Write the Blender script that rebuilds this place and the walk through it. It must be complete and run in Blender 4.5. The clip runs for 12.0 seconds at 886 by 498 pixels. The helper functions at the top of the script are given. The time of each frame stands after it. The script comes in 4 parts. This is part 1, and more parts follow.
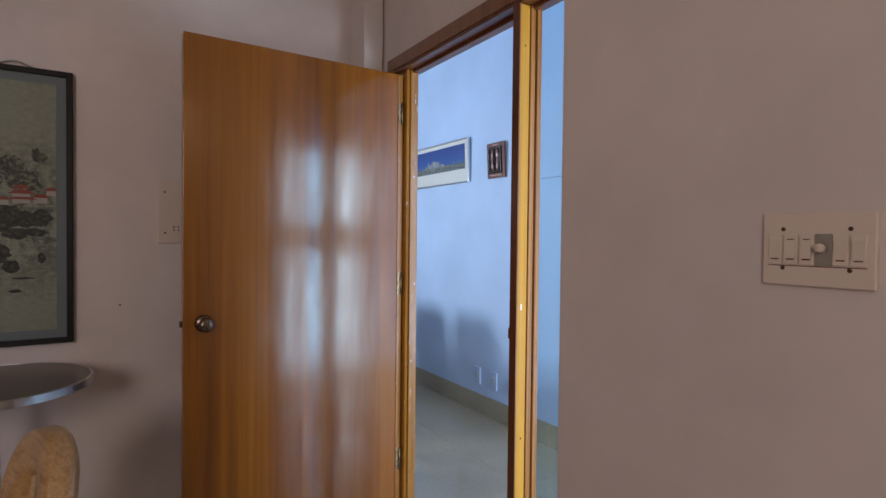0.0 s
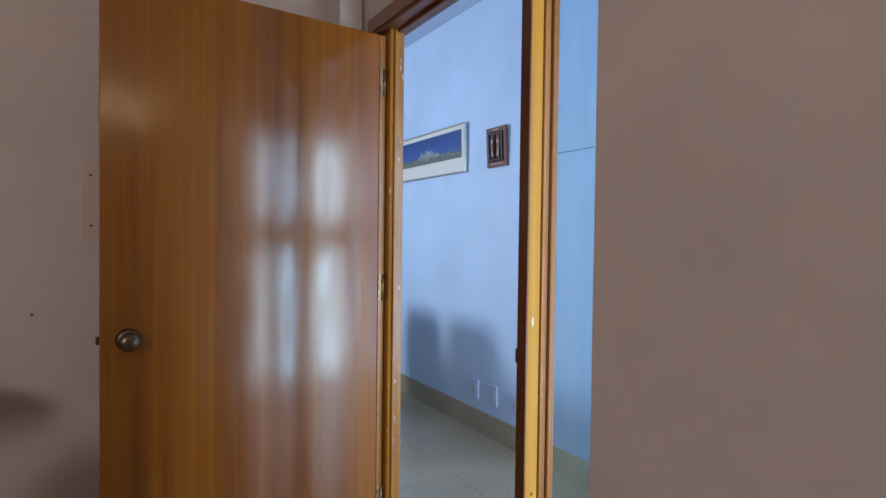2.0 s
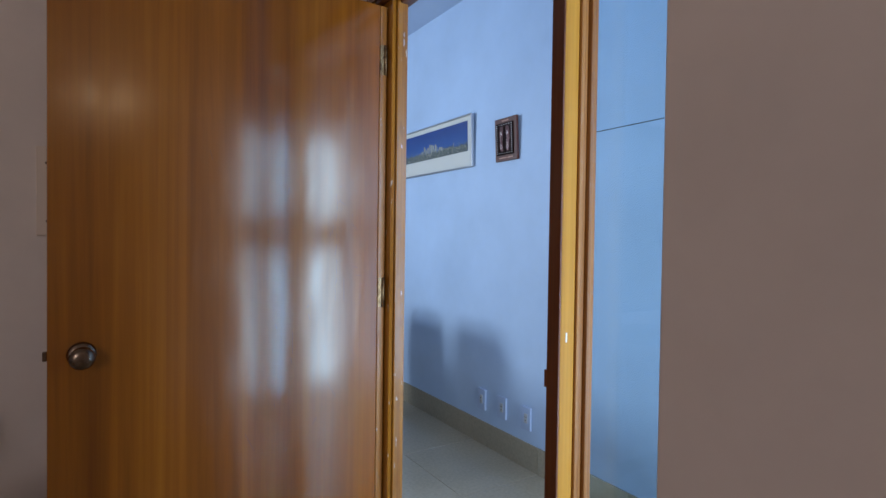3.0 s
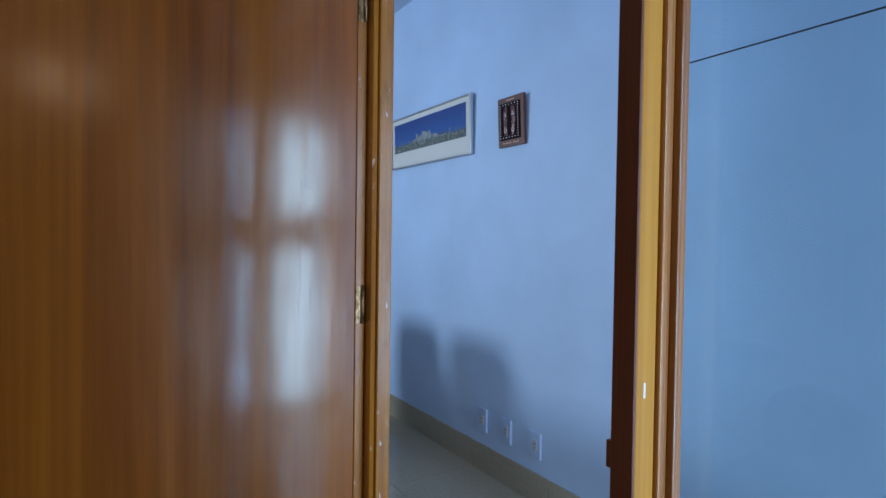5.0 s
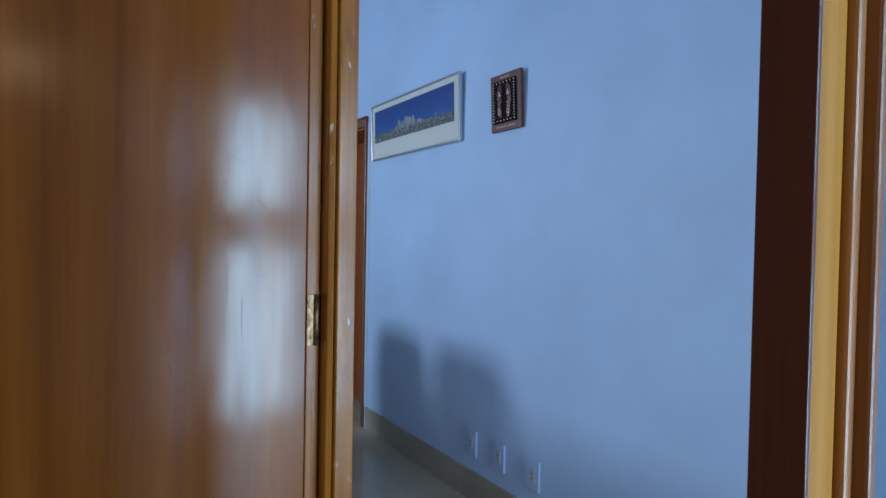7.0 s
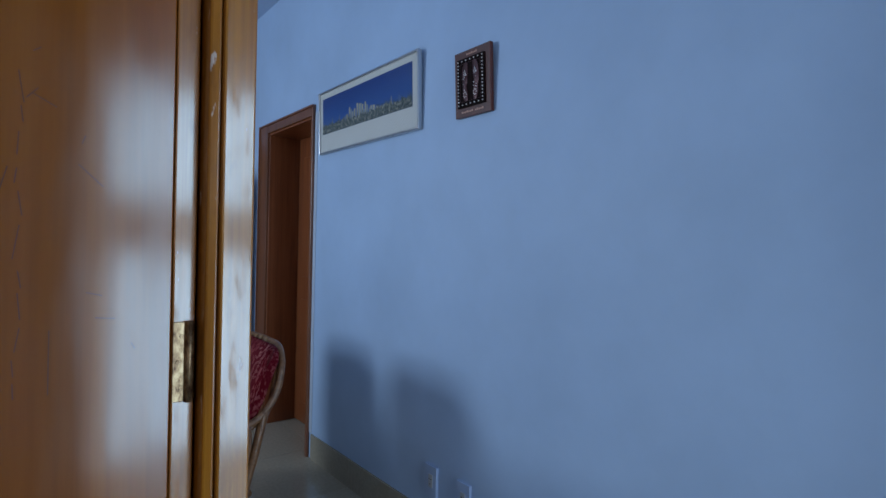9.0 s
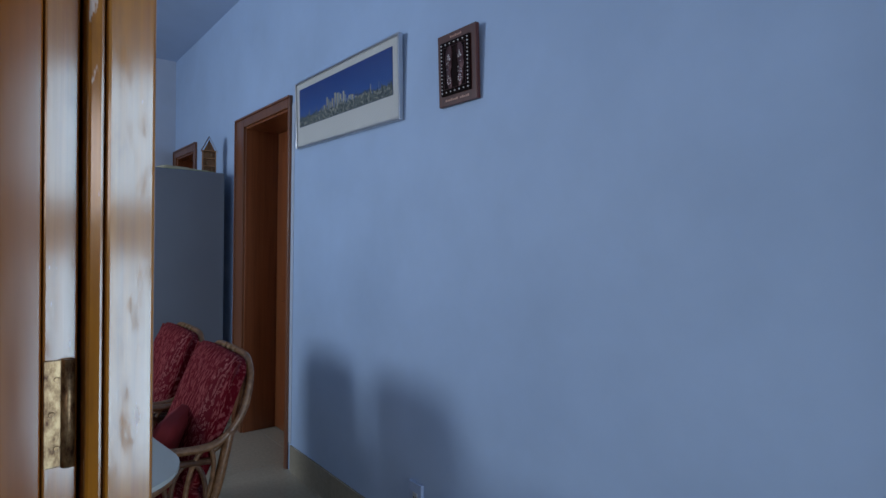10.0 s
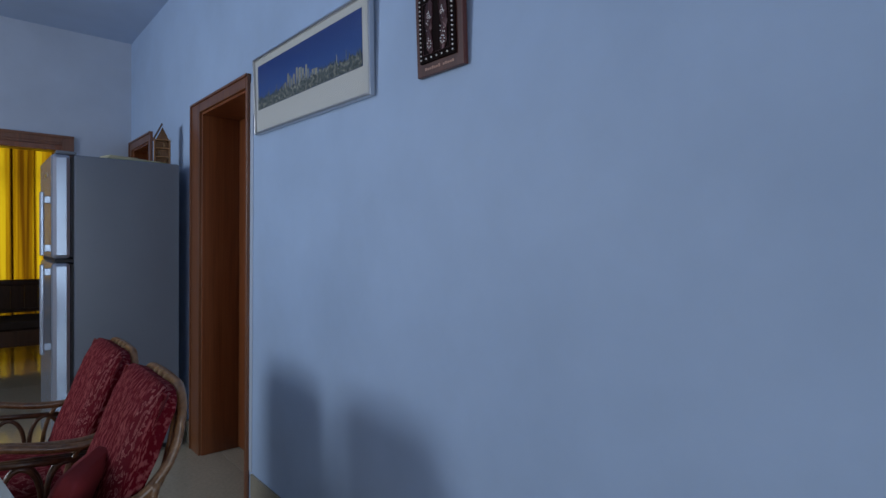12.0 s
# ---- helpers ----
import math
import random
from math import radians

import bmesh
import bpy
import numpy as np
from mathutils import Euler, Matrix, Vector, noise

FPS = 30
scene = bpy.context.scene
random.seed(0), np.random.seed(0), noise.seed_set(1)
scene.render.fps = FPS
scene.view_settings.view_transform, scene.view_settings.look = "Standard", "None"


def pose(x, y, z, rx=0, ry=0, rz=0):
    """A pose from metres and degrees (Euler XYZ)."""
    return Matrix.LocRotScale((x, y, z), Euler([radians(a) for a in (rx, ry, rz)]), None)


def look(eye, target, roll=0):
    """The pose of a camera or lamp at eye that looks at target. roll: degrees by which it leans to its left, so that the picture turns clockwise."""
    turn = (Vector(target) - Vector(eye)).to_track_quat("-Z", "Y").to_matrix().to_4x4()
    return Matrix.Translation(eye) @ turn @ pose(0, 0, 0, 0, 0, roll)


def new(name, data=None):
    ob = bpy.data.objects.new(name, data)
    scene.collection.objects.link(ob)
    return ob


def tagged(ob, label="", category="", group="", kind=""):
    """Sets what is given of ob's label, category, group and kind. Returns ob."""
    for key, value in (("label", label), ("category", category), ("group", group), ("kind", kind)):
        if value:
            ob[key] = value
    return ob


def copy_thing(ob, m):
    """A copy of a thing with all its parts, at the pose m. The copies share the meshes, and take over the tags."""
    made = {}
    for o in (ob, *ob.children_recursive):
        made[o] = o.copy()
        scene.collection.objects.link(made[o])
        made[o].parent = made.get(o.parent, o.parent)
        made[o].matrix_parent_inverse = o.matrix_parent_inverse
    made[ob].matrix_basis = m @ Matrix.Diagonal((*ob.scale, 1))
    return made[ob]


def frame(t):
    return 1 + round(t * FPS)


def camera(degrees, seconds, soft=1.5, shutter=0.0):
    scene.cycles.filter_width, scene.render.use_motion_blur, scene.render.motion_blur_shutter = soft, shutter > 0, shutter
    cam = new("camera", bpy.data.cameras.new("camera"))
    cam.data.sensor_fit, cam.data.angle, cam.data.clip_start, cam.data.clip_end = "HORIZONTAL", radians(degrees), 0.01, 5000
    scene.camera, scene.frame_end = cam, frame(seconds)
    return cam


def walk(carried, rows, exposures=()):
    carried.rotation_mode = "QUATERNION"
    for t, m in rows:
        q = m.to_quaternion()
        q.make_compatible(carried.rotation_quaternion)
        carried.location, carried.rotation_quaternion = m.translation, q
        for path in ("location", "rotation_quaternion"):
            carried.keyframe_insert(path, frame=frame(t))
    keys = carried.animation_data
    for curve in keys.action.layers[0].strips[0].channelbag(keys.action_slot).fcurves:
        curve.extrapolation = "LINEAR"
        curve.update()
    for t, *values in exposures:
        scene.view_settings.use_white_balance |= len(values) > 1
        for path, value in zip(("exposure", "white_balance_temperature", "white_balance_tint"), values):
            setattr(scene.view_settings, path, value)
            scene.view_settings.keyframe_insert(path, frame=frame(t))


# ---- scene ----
cam = camera(78.6, 12.0)
PATH = [
    (0, (-0.043, 0.316, 1.293), (1.01, 2.016, 1.253), 0.6),
    (0.5, (0.011, 0.395, 1.283), (1.07, 2.092, 1.246), 0.6),
    (1, (0.081, 0.505, 1.285), (1.141, 2.201, 1.247), 0.7),
    (1.5, (0.155, 0.594, 1.286), (1.213, 2.29, 1.246), 0.7),
    (2, (0.21, 0.671, 1.276), (1.269, 2.367, 1.234), 0.7),
    (2.5, (0.262, 0.774, 1.267), (1.32, 2.47, 1.228), 0.7),
    (3, (0.319, 0.898, 1.267), (1.377, 2.595, 1.228), 0.8),
    (5, (0.533, 1.268, 1.259), (1.615, 2.95, 1.217), 0.8),
    (5.5, (0.597, 1.341, 1.257), (1.688, 3.016, 1.215), 0.8),
    (6, (0.637, 1.394, 1.248), (1.733, 3.066, 1.212), 0.7),
    (6.5, (0.684, 1.477, 1.248), (1.788, 3.145, 1.208), 0.9),
    (8.5, (0.89, 1.786, 1.226), (2.109, 3.372, 1.214), 1.2),
    (9, (0.953, 1.855, 1.231), (2.196, 3.422, 1.221), 1.3),
    (9.5, (1.025, 1.919, 1.242), (2.283, 3.473, 1.225), 1.2),
    (10, (1.075, 1.97, 1.244), (2.346, 3.514, 1.222), 0.9),
    (10.5, (1.128, 2.018, 1.238), (2.41, 3.553, 1.217), 1.0),
    (11, (1.191, 2.088, 1.243), (2.482, 3.615, 1.221), 0.9),
    (11.5, (1.246, 2.163, 1.253), (2.55, 3.679, 1.227), 0.8),
    (12, (1.3, 2.229, 1.253), (2.618, 3.733, 1.221), 0.6),
]
walk(cam, [(t, look(eye, target, roll)) for t, eye, target, roll in PATH],
     [(0, 0.12, 6500, 12), (2.5, 0.0, 6350, 10), (3.2, -0.17, 6200, 10), (5, -0.40, 5900, 8), (6.5, -0.50, 5820, 8), (8.5, -0.85, 5720, 8), (9.5, -0.99, 6100, 12), (10.5, -0.98, 6450, 14), (12, -0.95, 6600, 14)])

# ---------------------------------------------------------------- light
world = bpy.data.worlds.new("sky")
scene.world = world
world.use_nodes = True
wn = world.node_tree.nodes
sky = wn.new("ShaderNodeTexSky")
sky.sky_type, sky.sun_disc = "NISHITA", False
sky.sun_elevation, sky.sun_rotation = radians(40), radians(200)
wn["Background"].inputs["Strength"].default_value = 0.08
world.node_tree.links.new(sky.outputs["Color"], wn["Background"].inputs["Color"])


def area_light(name, m, sx, sy, power, color):
    d = bpy.data.lights.new(name, "AREA")
    d.shape, d.size, d.size_y, d.energy, d.color = "RECTANGLE", sx, sy, power, color
    ob = new(name, d)
    ob.matrix_world = m
    return ob


BLUE = (0.76, 0.88, 1.0)
BLUE_S = (0.74, 0.87, 1.0)
area_light("dining_window_light", look((-1.66, 5.7, 1.80), (0.4, 4.15, 1.40)), 1.0, 1.0, 122, BLUE)
area_light("corridor_window_light", look((1.78, 0.080, 1.065), (1.78, 2, 1.065)), 0.82, 2.04, 76, BLUE_S)
area_light("bedroom_window_light", look((-1.75, -1.22, 1.85), (-0.95, 1.5, 1.3)), 0.9, 0.9, 22.5, (1.0, 0.86, 0.80))
area_light("lounge_window_light", look((1.2, 11.185, 1.48), (1.2, 8, 1.48)), 2.3, 2.3, 85, (1.0, 0.95, 0.80))

# ---------------------------------------------------------------- materials


def principled(name, color, rough=0.6, metal=0.0, coat=0.0, spec=0.5):
    m = bpy.data.materials.new(name)
    m.use_nodes = True
    b = m.node_tree.nodes["Principled BSDF"]
    b.inputs["Base Color"].default_value = (*color, 1)
    b.inputs["Roughness"].default_value = rough
    b.inputs["Metallic"].default_value = metal
    b.inputs["Coat Weight"].default_value = coat
    b.inputs["Coat Roughness"].default_value = 0.15
    b.inputs["Coat IOR"].default_value = 1.7
    b.inputs["Specular IOR Level"].default_value = spec
    return m


def node(m, kind, **inputs):
    n = m.node_tree.nodes.new(kind)
    for key, value in inputs.items():
        n.inputs[key.replace("_", " ")].default_value = value
    return n


def link(m, a, b):
    m.node_tree.links.new(a, b)


def coords(m, scale=(1, 1, 1), output="Object"):
    tc = node(m, "ShaderNodeTexCoord")
    mp = node(m, "ShaderNodeMapping", Scale=scale)
    link(m, tc.outputs[output], mp.inputs["Vector"])
    return mp.outputs["Vector"]


def world_coords(m, scale=(1, 1, 1)):
    g = node(m, "ShaderNodeNewGeometry")
    mp = node(m, "ShaderNodeMapping", Scale=scale)
    link(m, g.outputs["Position"], mp.inputs["Vector"])
    return mp.outputs["Vector"]


def ramp(m, fac, stops):
    r = node(m, "ShaderNodeValToRGB")
    els = r.color_ramp.elements
    while len(els) < len(stops):
        els.new(0.5)
    for e, (p, c) in zip(els, stops):
        e.position, e.color = p, (*c, 1)
    link(m, fac, r.inputs["Fac"])
    return r.outputs["Color"]


def mixed(m, a, b, fac, mode="MIX"):
    n = node(m, "ShaderNodeMix")
    n.data_type, n.blend_type = "RGBA", mode
    for sock, v in ((n.inputs[6], a), (n.inputs[7], b), (n.inputs[0], fac)):
        if hasattr(v, "is_linked"):
            link(m, v, sock)
        else:
            sock.default_value = (*v, 1) if isinstance(v, tuple) else v
    return n.outputs[2]


def bump(m, height, strength, distance=0.01):
    n = node(m, "ShaderNodeBump", Strength=strength, Distance=distance)
    link(m, height, n.inputs["Height"])
    link(m, n.outputs["Normal"], m.node_tree.nodes["Principled BSDF"].inputs["Normal"])


def noise_tex(m, vec, scale, detail=4.0, rough=0.5, distortion=0.0):
    n = node(m, "ShaderNodeTexNoise", Scale=scale, Detail=detail, Roughness=rough, Distortion=distortion)
    link(m, vec, n.inputs["Vector"])
    return n.outputs["Fac"]


def base(m):
    return m.node_tree.nodes["Principled BSDF"].inputs["Base Color"]


def paint(name, color, dirt=0.06, rough=0.55):
    """Rolled wall paint: faint blotches, fine orange-peel relief."""
    m = principled(name, color, rough, spec=0.35)
    v = world_coords(m)
    blot = noise_tex(m, v, 1.7, 5, 0.6)
    fine = noise_tex(m, v, 22, 3)
    dark = tuple(c * (1 - dirt * 2) for c in color)
    light = tuple(min(1, c * (1 + dirt)) for c in color)
    link(m, ramp(m, blot, [(0.3, dark), (0.7, light)]), base(m))
    bump(m, fine, 0.01, 0.001)
    return m


def wood(name, dark, mid, light, rough=0.3, coat=0.0, grain=(14, 14, 0.7), fine=(160, 160, 2.2), contrast=0.72, polish=0.15, ripple=False):
    """Varnished wood with long vertical grain."""
    m = principled(name, mid, rough, coat=coat)
    v = coords(m, grain)
    big = noise_tex(m, v, 1.0, 6, 0.62, 0.6)
    v2 = coords(m, fine)
    small = noise_tex(m, v2, 1.0, 4, 0.6)
    col = ramp(m, big, [(0.28, dark), (0.5, mid), (0.74, light)])
    col2 = ramp(m, small, [(0.3, (contrast, contrast * 0.97, contrast * 0.92)), (0.62, (1, 1, 1))])
    m.node_tree.nodes["Principled BSDF"].inputs["Coat Roughness"].default_value = polish
    link(m, mixed(m, col, col2, 1.0, "MULTIPLY"), base(m))
    bump(m, small, 0.06, 0.003)
    if ripple:
        m.node_tree.nodes["Principled BSDF"].inputs["Specular IOR Level"].default_value = 0.15
        wavy = noise_tex(m, coords(m, (5, 5, 3.5)), 1.0, 2, 0.5)
        n = node(m, "ShaderNodeBump", Strength=0.12, Distance=0.012)
        link(m, wavy, n.inputs["Height"])
        link(m, n.outputs["Normal"], m.node_tree.nodes["Principled BSDF"].inputs["Coat Normal"])
        spots = noise_tex(m, coords(m, (26, 26, 5)), 1.0, 4, 0.6)
        r = ramp(m, spots, [(0.35, (0.13, 0.13, 0.13)), (0.70, (0.22, 0.22, 0.22))])
        link(m, r, m.node_tree.nodes["Principled BSDF"].inputs["Coat Roughness"])
    return m


M_WALL = paint("pale_blue_wall_paint", (0.412, 0.545, 0.75), 0.045)
M_WALL_FAR = paint("greyed_blue_wall_paint", (0.48, 0.54, 0.64), 0.05)
M_WALL_BED = paint("bedroom_wall_paint", (0.74, 0.66, 0.63))
M_CEIL = paint("white_ceiling_paint", (0.74, 0.74, 0.74), 0.04)
M_CEILB = paint("pale_blue_ceiling_paint", (0.42, 0.52, 0.69), 0.04)
M_LEAF = wood("varnished_veneer", (0.185, 0.053, 0.003), (0.30, 0.098, 0.005), (0.42, 0.155, 0.008), 0.32, coat=0.88, grain=(9, 9, 0.32), fine=(60, 60, 1.1), contrast=0.84, polish=0.13, ripple=True)
M_FRAME = wood("varnished_frame_wood", (0.36, 0.165, 0.016), (0.48, 0.235, 0.026), (0.56, 0.295, 0.040), 0.48, coat=0.08, grain=(30, 30, 0.9), contrast=0.85)
M_FRAME.node_tree.nodes["Principled BSDF"].inputs["Specular IOR Level"].default_value = 0.2
M_RIB = wood("fluted_bead_wood", (0.20, 0.075, 0.012), (0.30, 0.12, 0.020), (0.42, 0.19, 0.040), 0.4, coat=0.2, grain=(60, 60, 0.9), contrast=0.8)
M_FRAMEB = wood("brown_frame_wood", (0.17, 0.062, 0.020), (0.24, 0.092, 0.030), (0.30, 0.12, 0.042), 0.3, coat=0.3, grain=(30, 30, 0.9))
M_BROWN = wood("dark_brown_varnish", (0.11, 0.030, 0.010), (0.15, 0.044, 0.015), (0.19, 0.062, 0.021), 0.35, coat=0.2)


def chipped(name, src_dark, src_mid, src_light, gloss):
    """Worn varnish with pale vertical chips and dirt."""
    m = wood(name, src_dark, src_mid, src_light, 0.28, coat=gloss, polish=0.13, grain=(40, 40, 1.2))
    old = base(m).links[0].from_socket
    chips = noise_tex(m, coords(m, (70, 70, 16)), 1.0, 4, 0.6)
    mask = ramp(m, chips, [(0.66, (0, 0, 0)), (0.70, (1, 1, 1))])
    dirt = ramp(m, noise_tex(m, coords(m, (30, 30, 9)), 1.0, 5, 0.65), [(0.30, (0.35, 0.30, 0.28)), (0.46, (1, 1, 1))])
    link(m, mixed(m, mixed(m, old, (0.62, 0.56, 0.52), mask), dirt, 0.45, "MULTIPLY"), base(m))
    # the varnish is gone in the chips and rubbed thin along the grain, its skin uneven
    bsdf = m.node_tree.nodes["Principled BSDF"]
    worn = ramp(m, noise_tex(m, coords(m, (45, 45, 11)), 1.0, 5, 0.65), [(0.34, (0.12, 0.12, 0.12)), (0.44, (0.8, 0.8, 0.8)), (0.64, (1, 1, 1))])
    link(m, mixed(m, worn, (0.05, 0.05, 0.05), mask), bsdf.inputs["Coat Weight"])
    skin = node(m, "ShaderNodeBump", Strength=0.05, Distance=0.002)
    link(m, chips, skin.inputs["Height"])
    link(m, skin.outputs["Normal"], bsdf.inputs["Coat Normal"])
    return m


def rusty(name):
    m = principled(name, (0.3, 0.2, 0.1), 0.38, 0.8)
    n = noise_tex(m, coords(m, (120, 120, 60)), 1.0, 5, 0.65)
    link(m, ramp(m, n, [(0.36, (0.07, 0.035, 0.02)), (0.5, (0.28, 0.19, 0.10)), (0.64, (0.48, 0.36, 0.20))]), base(m))
    return m


M_JAMB = chipped("worn_jamb_wood", (0.30, 0.11, 0.008), (0.40, 0.165, 0.012), (0.48, 0.215, 0.02), 0.9)
M_LIP = chipped("worn_lipping", (0.28, 0.105, 0.015), (0.36, 0.15, 0.025), (0.43, 0.20, 0.042), 1.0)
M_DARKWOOD = wood("dark_stained_wood", (0.17, 0.046, 0.015), (0.25, 0.075, 0.024), (0.32, 0.105, 0.036), 0.3, coat=0.2)
M_BRASS = rusty("worn_brass")
M_STEEL = principled("brushed_steel", (0.55, 0.55, 0.56), 0.28, 1.0)
M_PLASTIC = principled("ivory_plastic", (0.72, 0.61, 0.53), 0.35)
M_WHITEPL = principled("white_plastic", (0.80, 0.80, 0.80), 0.35)
M_BLACK = principled("black_paint", (0.012, 0.010, 0.011), 0.4, spec=0.25)
M_PANE = principled("window_pane", (0.92, 0.98, 1.0), 0.02)
_p = M_PANE.node_tree
_t = _p.nodes.new("ShaderNodeBsdfTransparent")
_t.inputs["Color"].default_value = (0.86, 0.96, 1.0, 1)
_gl = _p.nodes.new("ShaderNodeBsdfGlossy")
_gl.inputs["Roughness"].default_value = 0.02
_mx = _p.nodes.new("ShaderNodeMixShader")
_mx.inputs[0].default_value = 0.035
_p.links.new(_t.outputs[0], _mx.inputs[1])
_p.links.new(_gl.outputs[0], _mx.inputs[2])
_p.links.new(_mx.outputs[0], _p.nodes["Material Output"].inputs["Surface"])


def glass_copy(name, color, gloss):
    m = M_PANE.copy()
    m.name = name
    for nd in m.node_tree.nodes:
        if nd.type == "BSDF_TRANSPARENT":
            nd.inputs["Color"].default_value = (*color, 1)
        if nd.type == "MIX_SHADER":
            nd.inputs[0].default_value = gloss
    return m


M_PICGLASS = glass_copy("picture_glass", (0.97, 0.97, 0.97), 0.03)


def tile_material(name, color, rough):
    m = principled(name, color, rough)
    v = world_coords(m)
    n1 = noise_tex(m, v, 2.0, 4)
    n2 = noise_tex(m, v, 60, 3)
    c = ramp(m, n1, [(0.3, tuple(x * 0.86 for x in color)), (0.7, color)])
    c2 = ramp(m, n2, [(0.35, (0.88, 0.88, 0.88)), (0.65, (1, 1, 1))])
    link(m, mixed(m, c, c2, 1.0, "MULTIPLY"), base(m))
    return m


M_TILE = tile_material("floor_tile", (0.43, 0.375, 0.28), 0.10)
M_SKIRT = tile_material("skirting_tile", (0.36, 0.32, 0.24), 0.25)
M_GROUT = principled("grout", (0.34, 0.31, 0.26), 0.8)

M_KNOB = principled("tarnished_metal", (0.20, 0.15, 0.115), 0.25, 1.0)
M_TUBE = bpy.data.materials.new("lit_tube")
M_TUBE.use_nodes = True
_b = M_TUBE.node_tree.nodes["Principled BSDF"]
_b.inputs["Emission Color"].default_value = (1.0, 0.72, 0.42, 1)
_b.inputs["Emission Strength"].default_value = 18.0
M_MOUNT = paint("mount_fabric", (0.155, 0.185, 0.20), 0.05)
M_MAT = paint("paper_mat", (0.66, 0.66, 0.62), 0.03, 0.6)
M_RACK = wood("rack_wood", (0.22, 0.10, 0.035), (0.33, 0.16, 0.06), (0.42, 0.22, 0.09), 0.4)
M_REDPAINT = paint("red_paint", (0.28, 0.07, 0.04), 0.2)
M_PALEPAINT = paint("pale_paint", (0.42, 0.38, 0.32), 0.15)
M_TABLETOP = paint("laminate_top", (0.16, 0.13, 0.10), 0.1, 0.28)
M_PINE = wood("pale_pine", (0.44, 0.24, 0.09), (0.58, 0.35, 0.15), (0.68, 0.44, 0.21), 0.32, coat=0.2, grain=(9, 40, 40), fine=(6, 160, 160))
M_DIAL = principled("dial_grey", (0.30, 0.27, 0.23), 0.4)
M_SCREW = principled("rusty_screw", (0.10, 0.06, 0.04), 0.6, 0.6)
M_TOWER = paint("printed_pale", (0.42, 0.39, 0.28), 0.25)
M_TOWER2 = paint("printed_grey", (0.22, 0.27, 0.33), 0.25)
M_PLQ = wood("plaque_wood", (0.060, 0.013, 0.008), (0.085, 0.019, 0.011), (0.11, 0.027, 0.015), 0.45, coat=0.1)
M_PLQ2 = wood("plaque_dark", (0.006, 0.003, 0.003), (0.010, 0.005, 0.005), (0.018, 0.008, 0.008), 0.8)
M_PLQ2.node_tree.nodes["Principled BSDF"].inputs["Specular IOR Level"].default_value = 0.1
M_BEAD = principled("bead_metal", (0.90, 0.84, 0.82), 0.2, 0.3)
M_FILIGREE = principled("embossed_dark_metal", (0.060, 0.022, 0.024), 0.3, 0.5)
M_LETTER = principled("faded_gilt_lettering", (0.45, 0.24, 0.17), 0.5)
M_SOCKET = paint("painted_over_plastic", (0.38, 0.49, 0.70), 0.03, 0.4)
M_INSERT = principled("grey_insert", (0.42, 0.44, 0.47), 0.4)
M_DOORTRIM = wood("stained_trim", (0.13, 0.042, 0.014), (0.19, 0.064, 0.022), (0.25, 0.090, 0.033), 0.35, coat=0.2)


def scroll_material():
    """Misty landscape ground: darker crags in bands, pale sky and water."""
    m = principled("landscape_paint", (0.3, 0.32, 0.26), 0.5)
    v = coords(m, (9, 1, 5))
    n1 = noise_tex(m, v, 1.0, 8, 0.65, 0.8)
    n2 = noise_tex(m, coords(m, (40, 1, 60)), 1.0, 5, 0.6)
    sep = node(m, "ShaderNodeSeparateXYZ")
    link(m, coords(m), sep.inputs[0])
    mr = node(m, "ShaderNodeMapRange")
    for key, val in (("From Min", 0.0), ("From Max", 1.07)):
        mr.inputs[key].default_value = val
    link(m, sep.outputs["Z"], mr.inputs["Value"])
    band = ramp(m, mr.outputs[0], [(0.14, (0, 0, 0)), (0.34, (0.8, 0.8, 0.8)), (0.50, (0.9, 0.9, 0.9)), (0.64, (0.55, 0.55, 0.55)), (0.82, (0, 0, 0))])
    rock = ramp(m, n1, [(0.46, (0, 0, 0)), (0.56, (1, 1, 1))])
    mask = mixed(m, band, rock, 1.0, "MULTIPLY")
    paper = ramp(m, n2, [(0.3, (0.19, 0.205, 0.15)), (0.7, (0.25, 0.265, 0.195))])
    stones = ramp(m, n2, [(0.38, (0.035, 0.045, 0.035)), (0.52, (0.10, 0.12, 0.09)), (0.66, (0.27, 0.27, 0.19))])
    link(m, mixed(m, paper, stones, mask), base(m))
    return m


M_SCROLL = scroll_material()


def rock_paint(name, dark, mid, light):
    m = principled(name, mid, 0.55)
    n = noise_tex(m, coords(m, (55, 1, 70)), 1.0, 5, 0.65, 0.5)
    link(m, ramp(m, n, [(0.36, dark), (0.50, mid), (0.64, light)]), base(m))
    return m


M_SHORE = rock_paint("printed_shore", (0.018, 0.032, 0.035), (0.060, 0.085, 0.085), (0.36, 0.35, 0.27))
M_SCROLLDARK = rock_paint("dark_crag_paint", (0.006, 0.008, 0.007), (0.014, 0.017, 0.013), (0.075, 0.075, 0.045))
M_SCROLLMID = rock_paint("mid_crag_paint", (0.014, 0.017, 0.013), (0.045, 0.050, 0.036), (0.20, 0.20, 0.13))


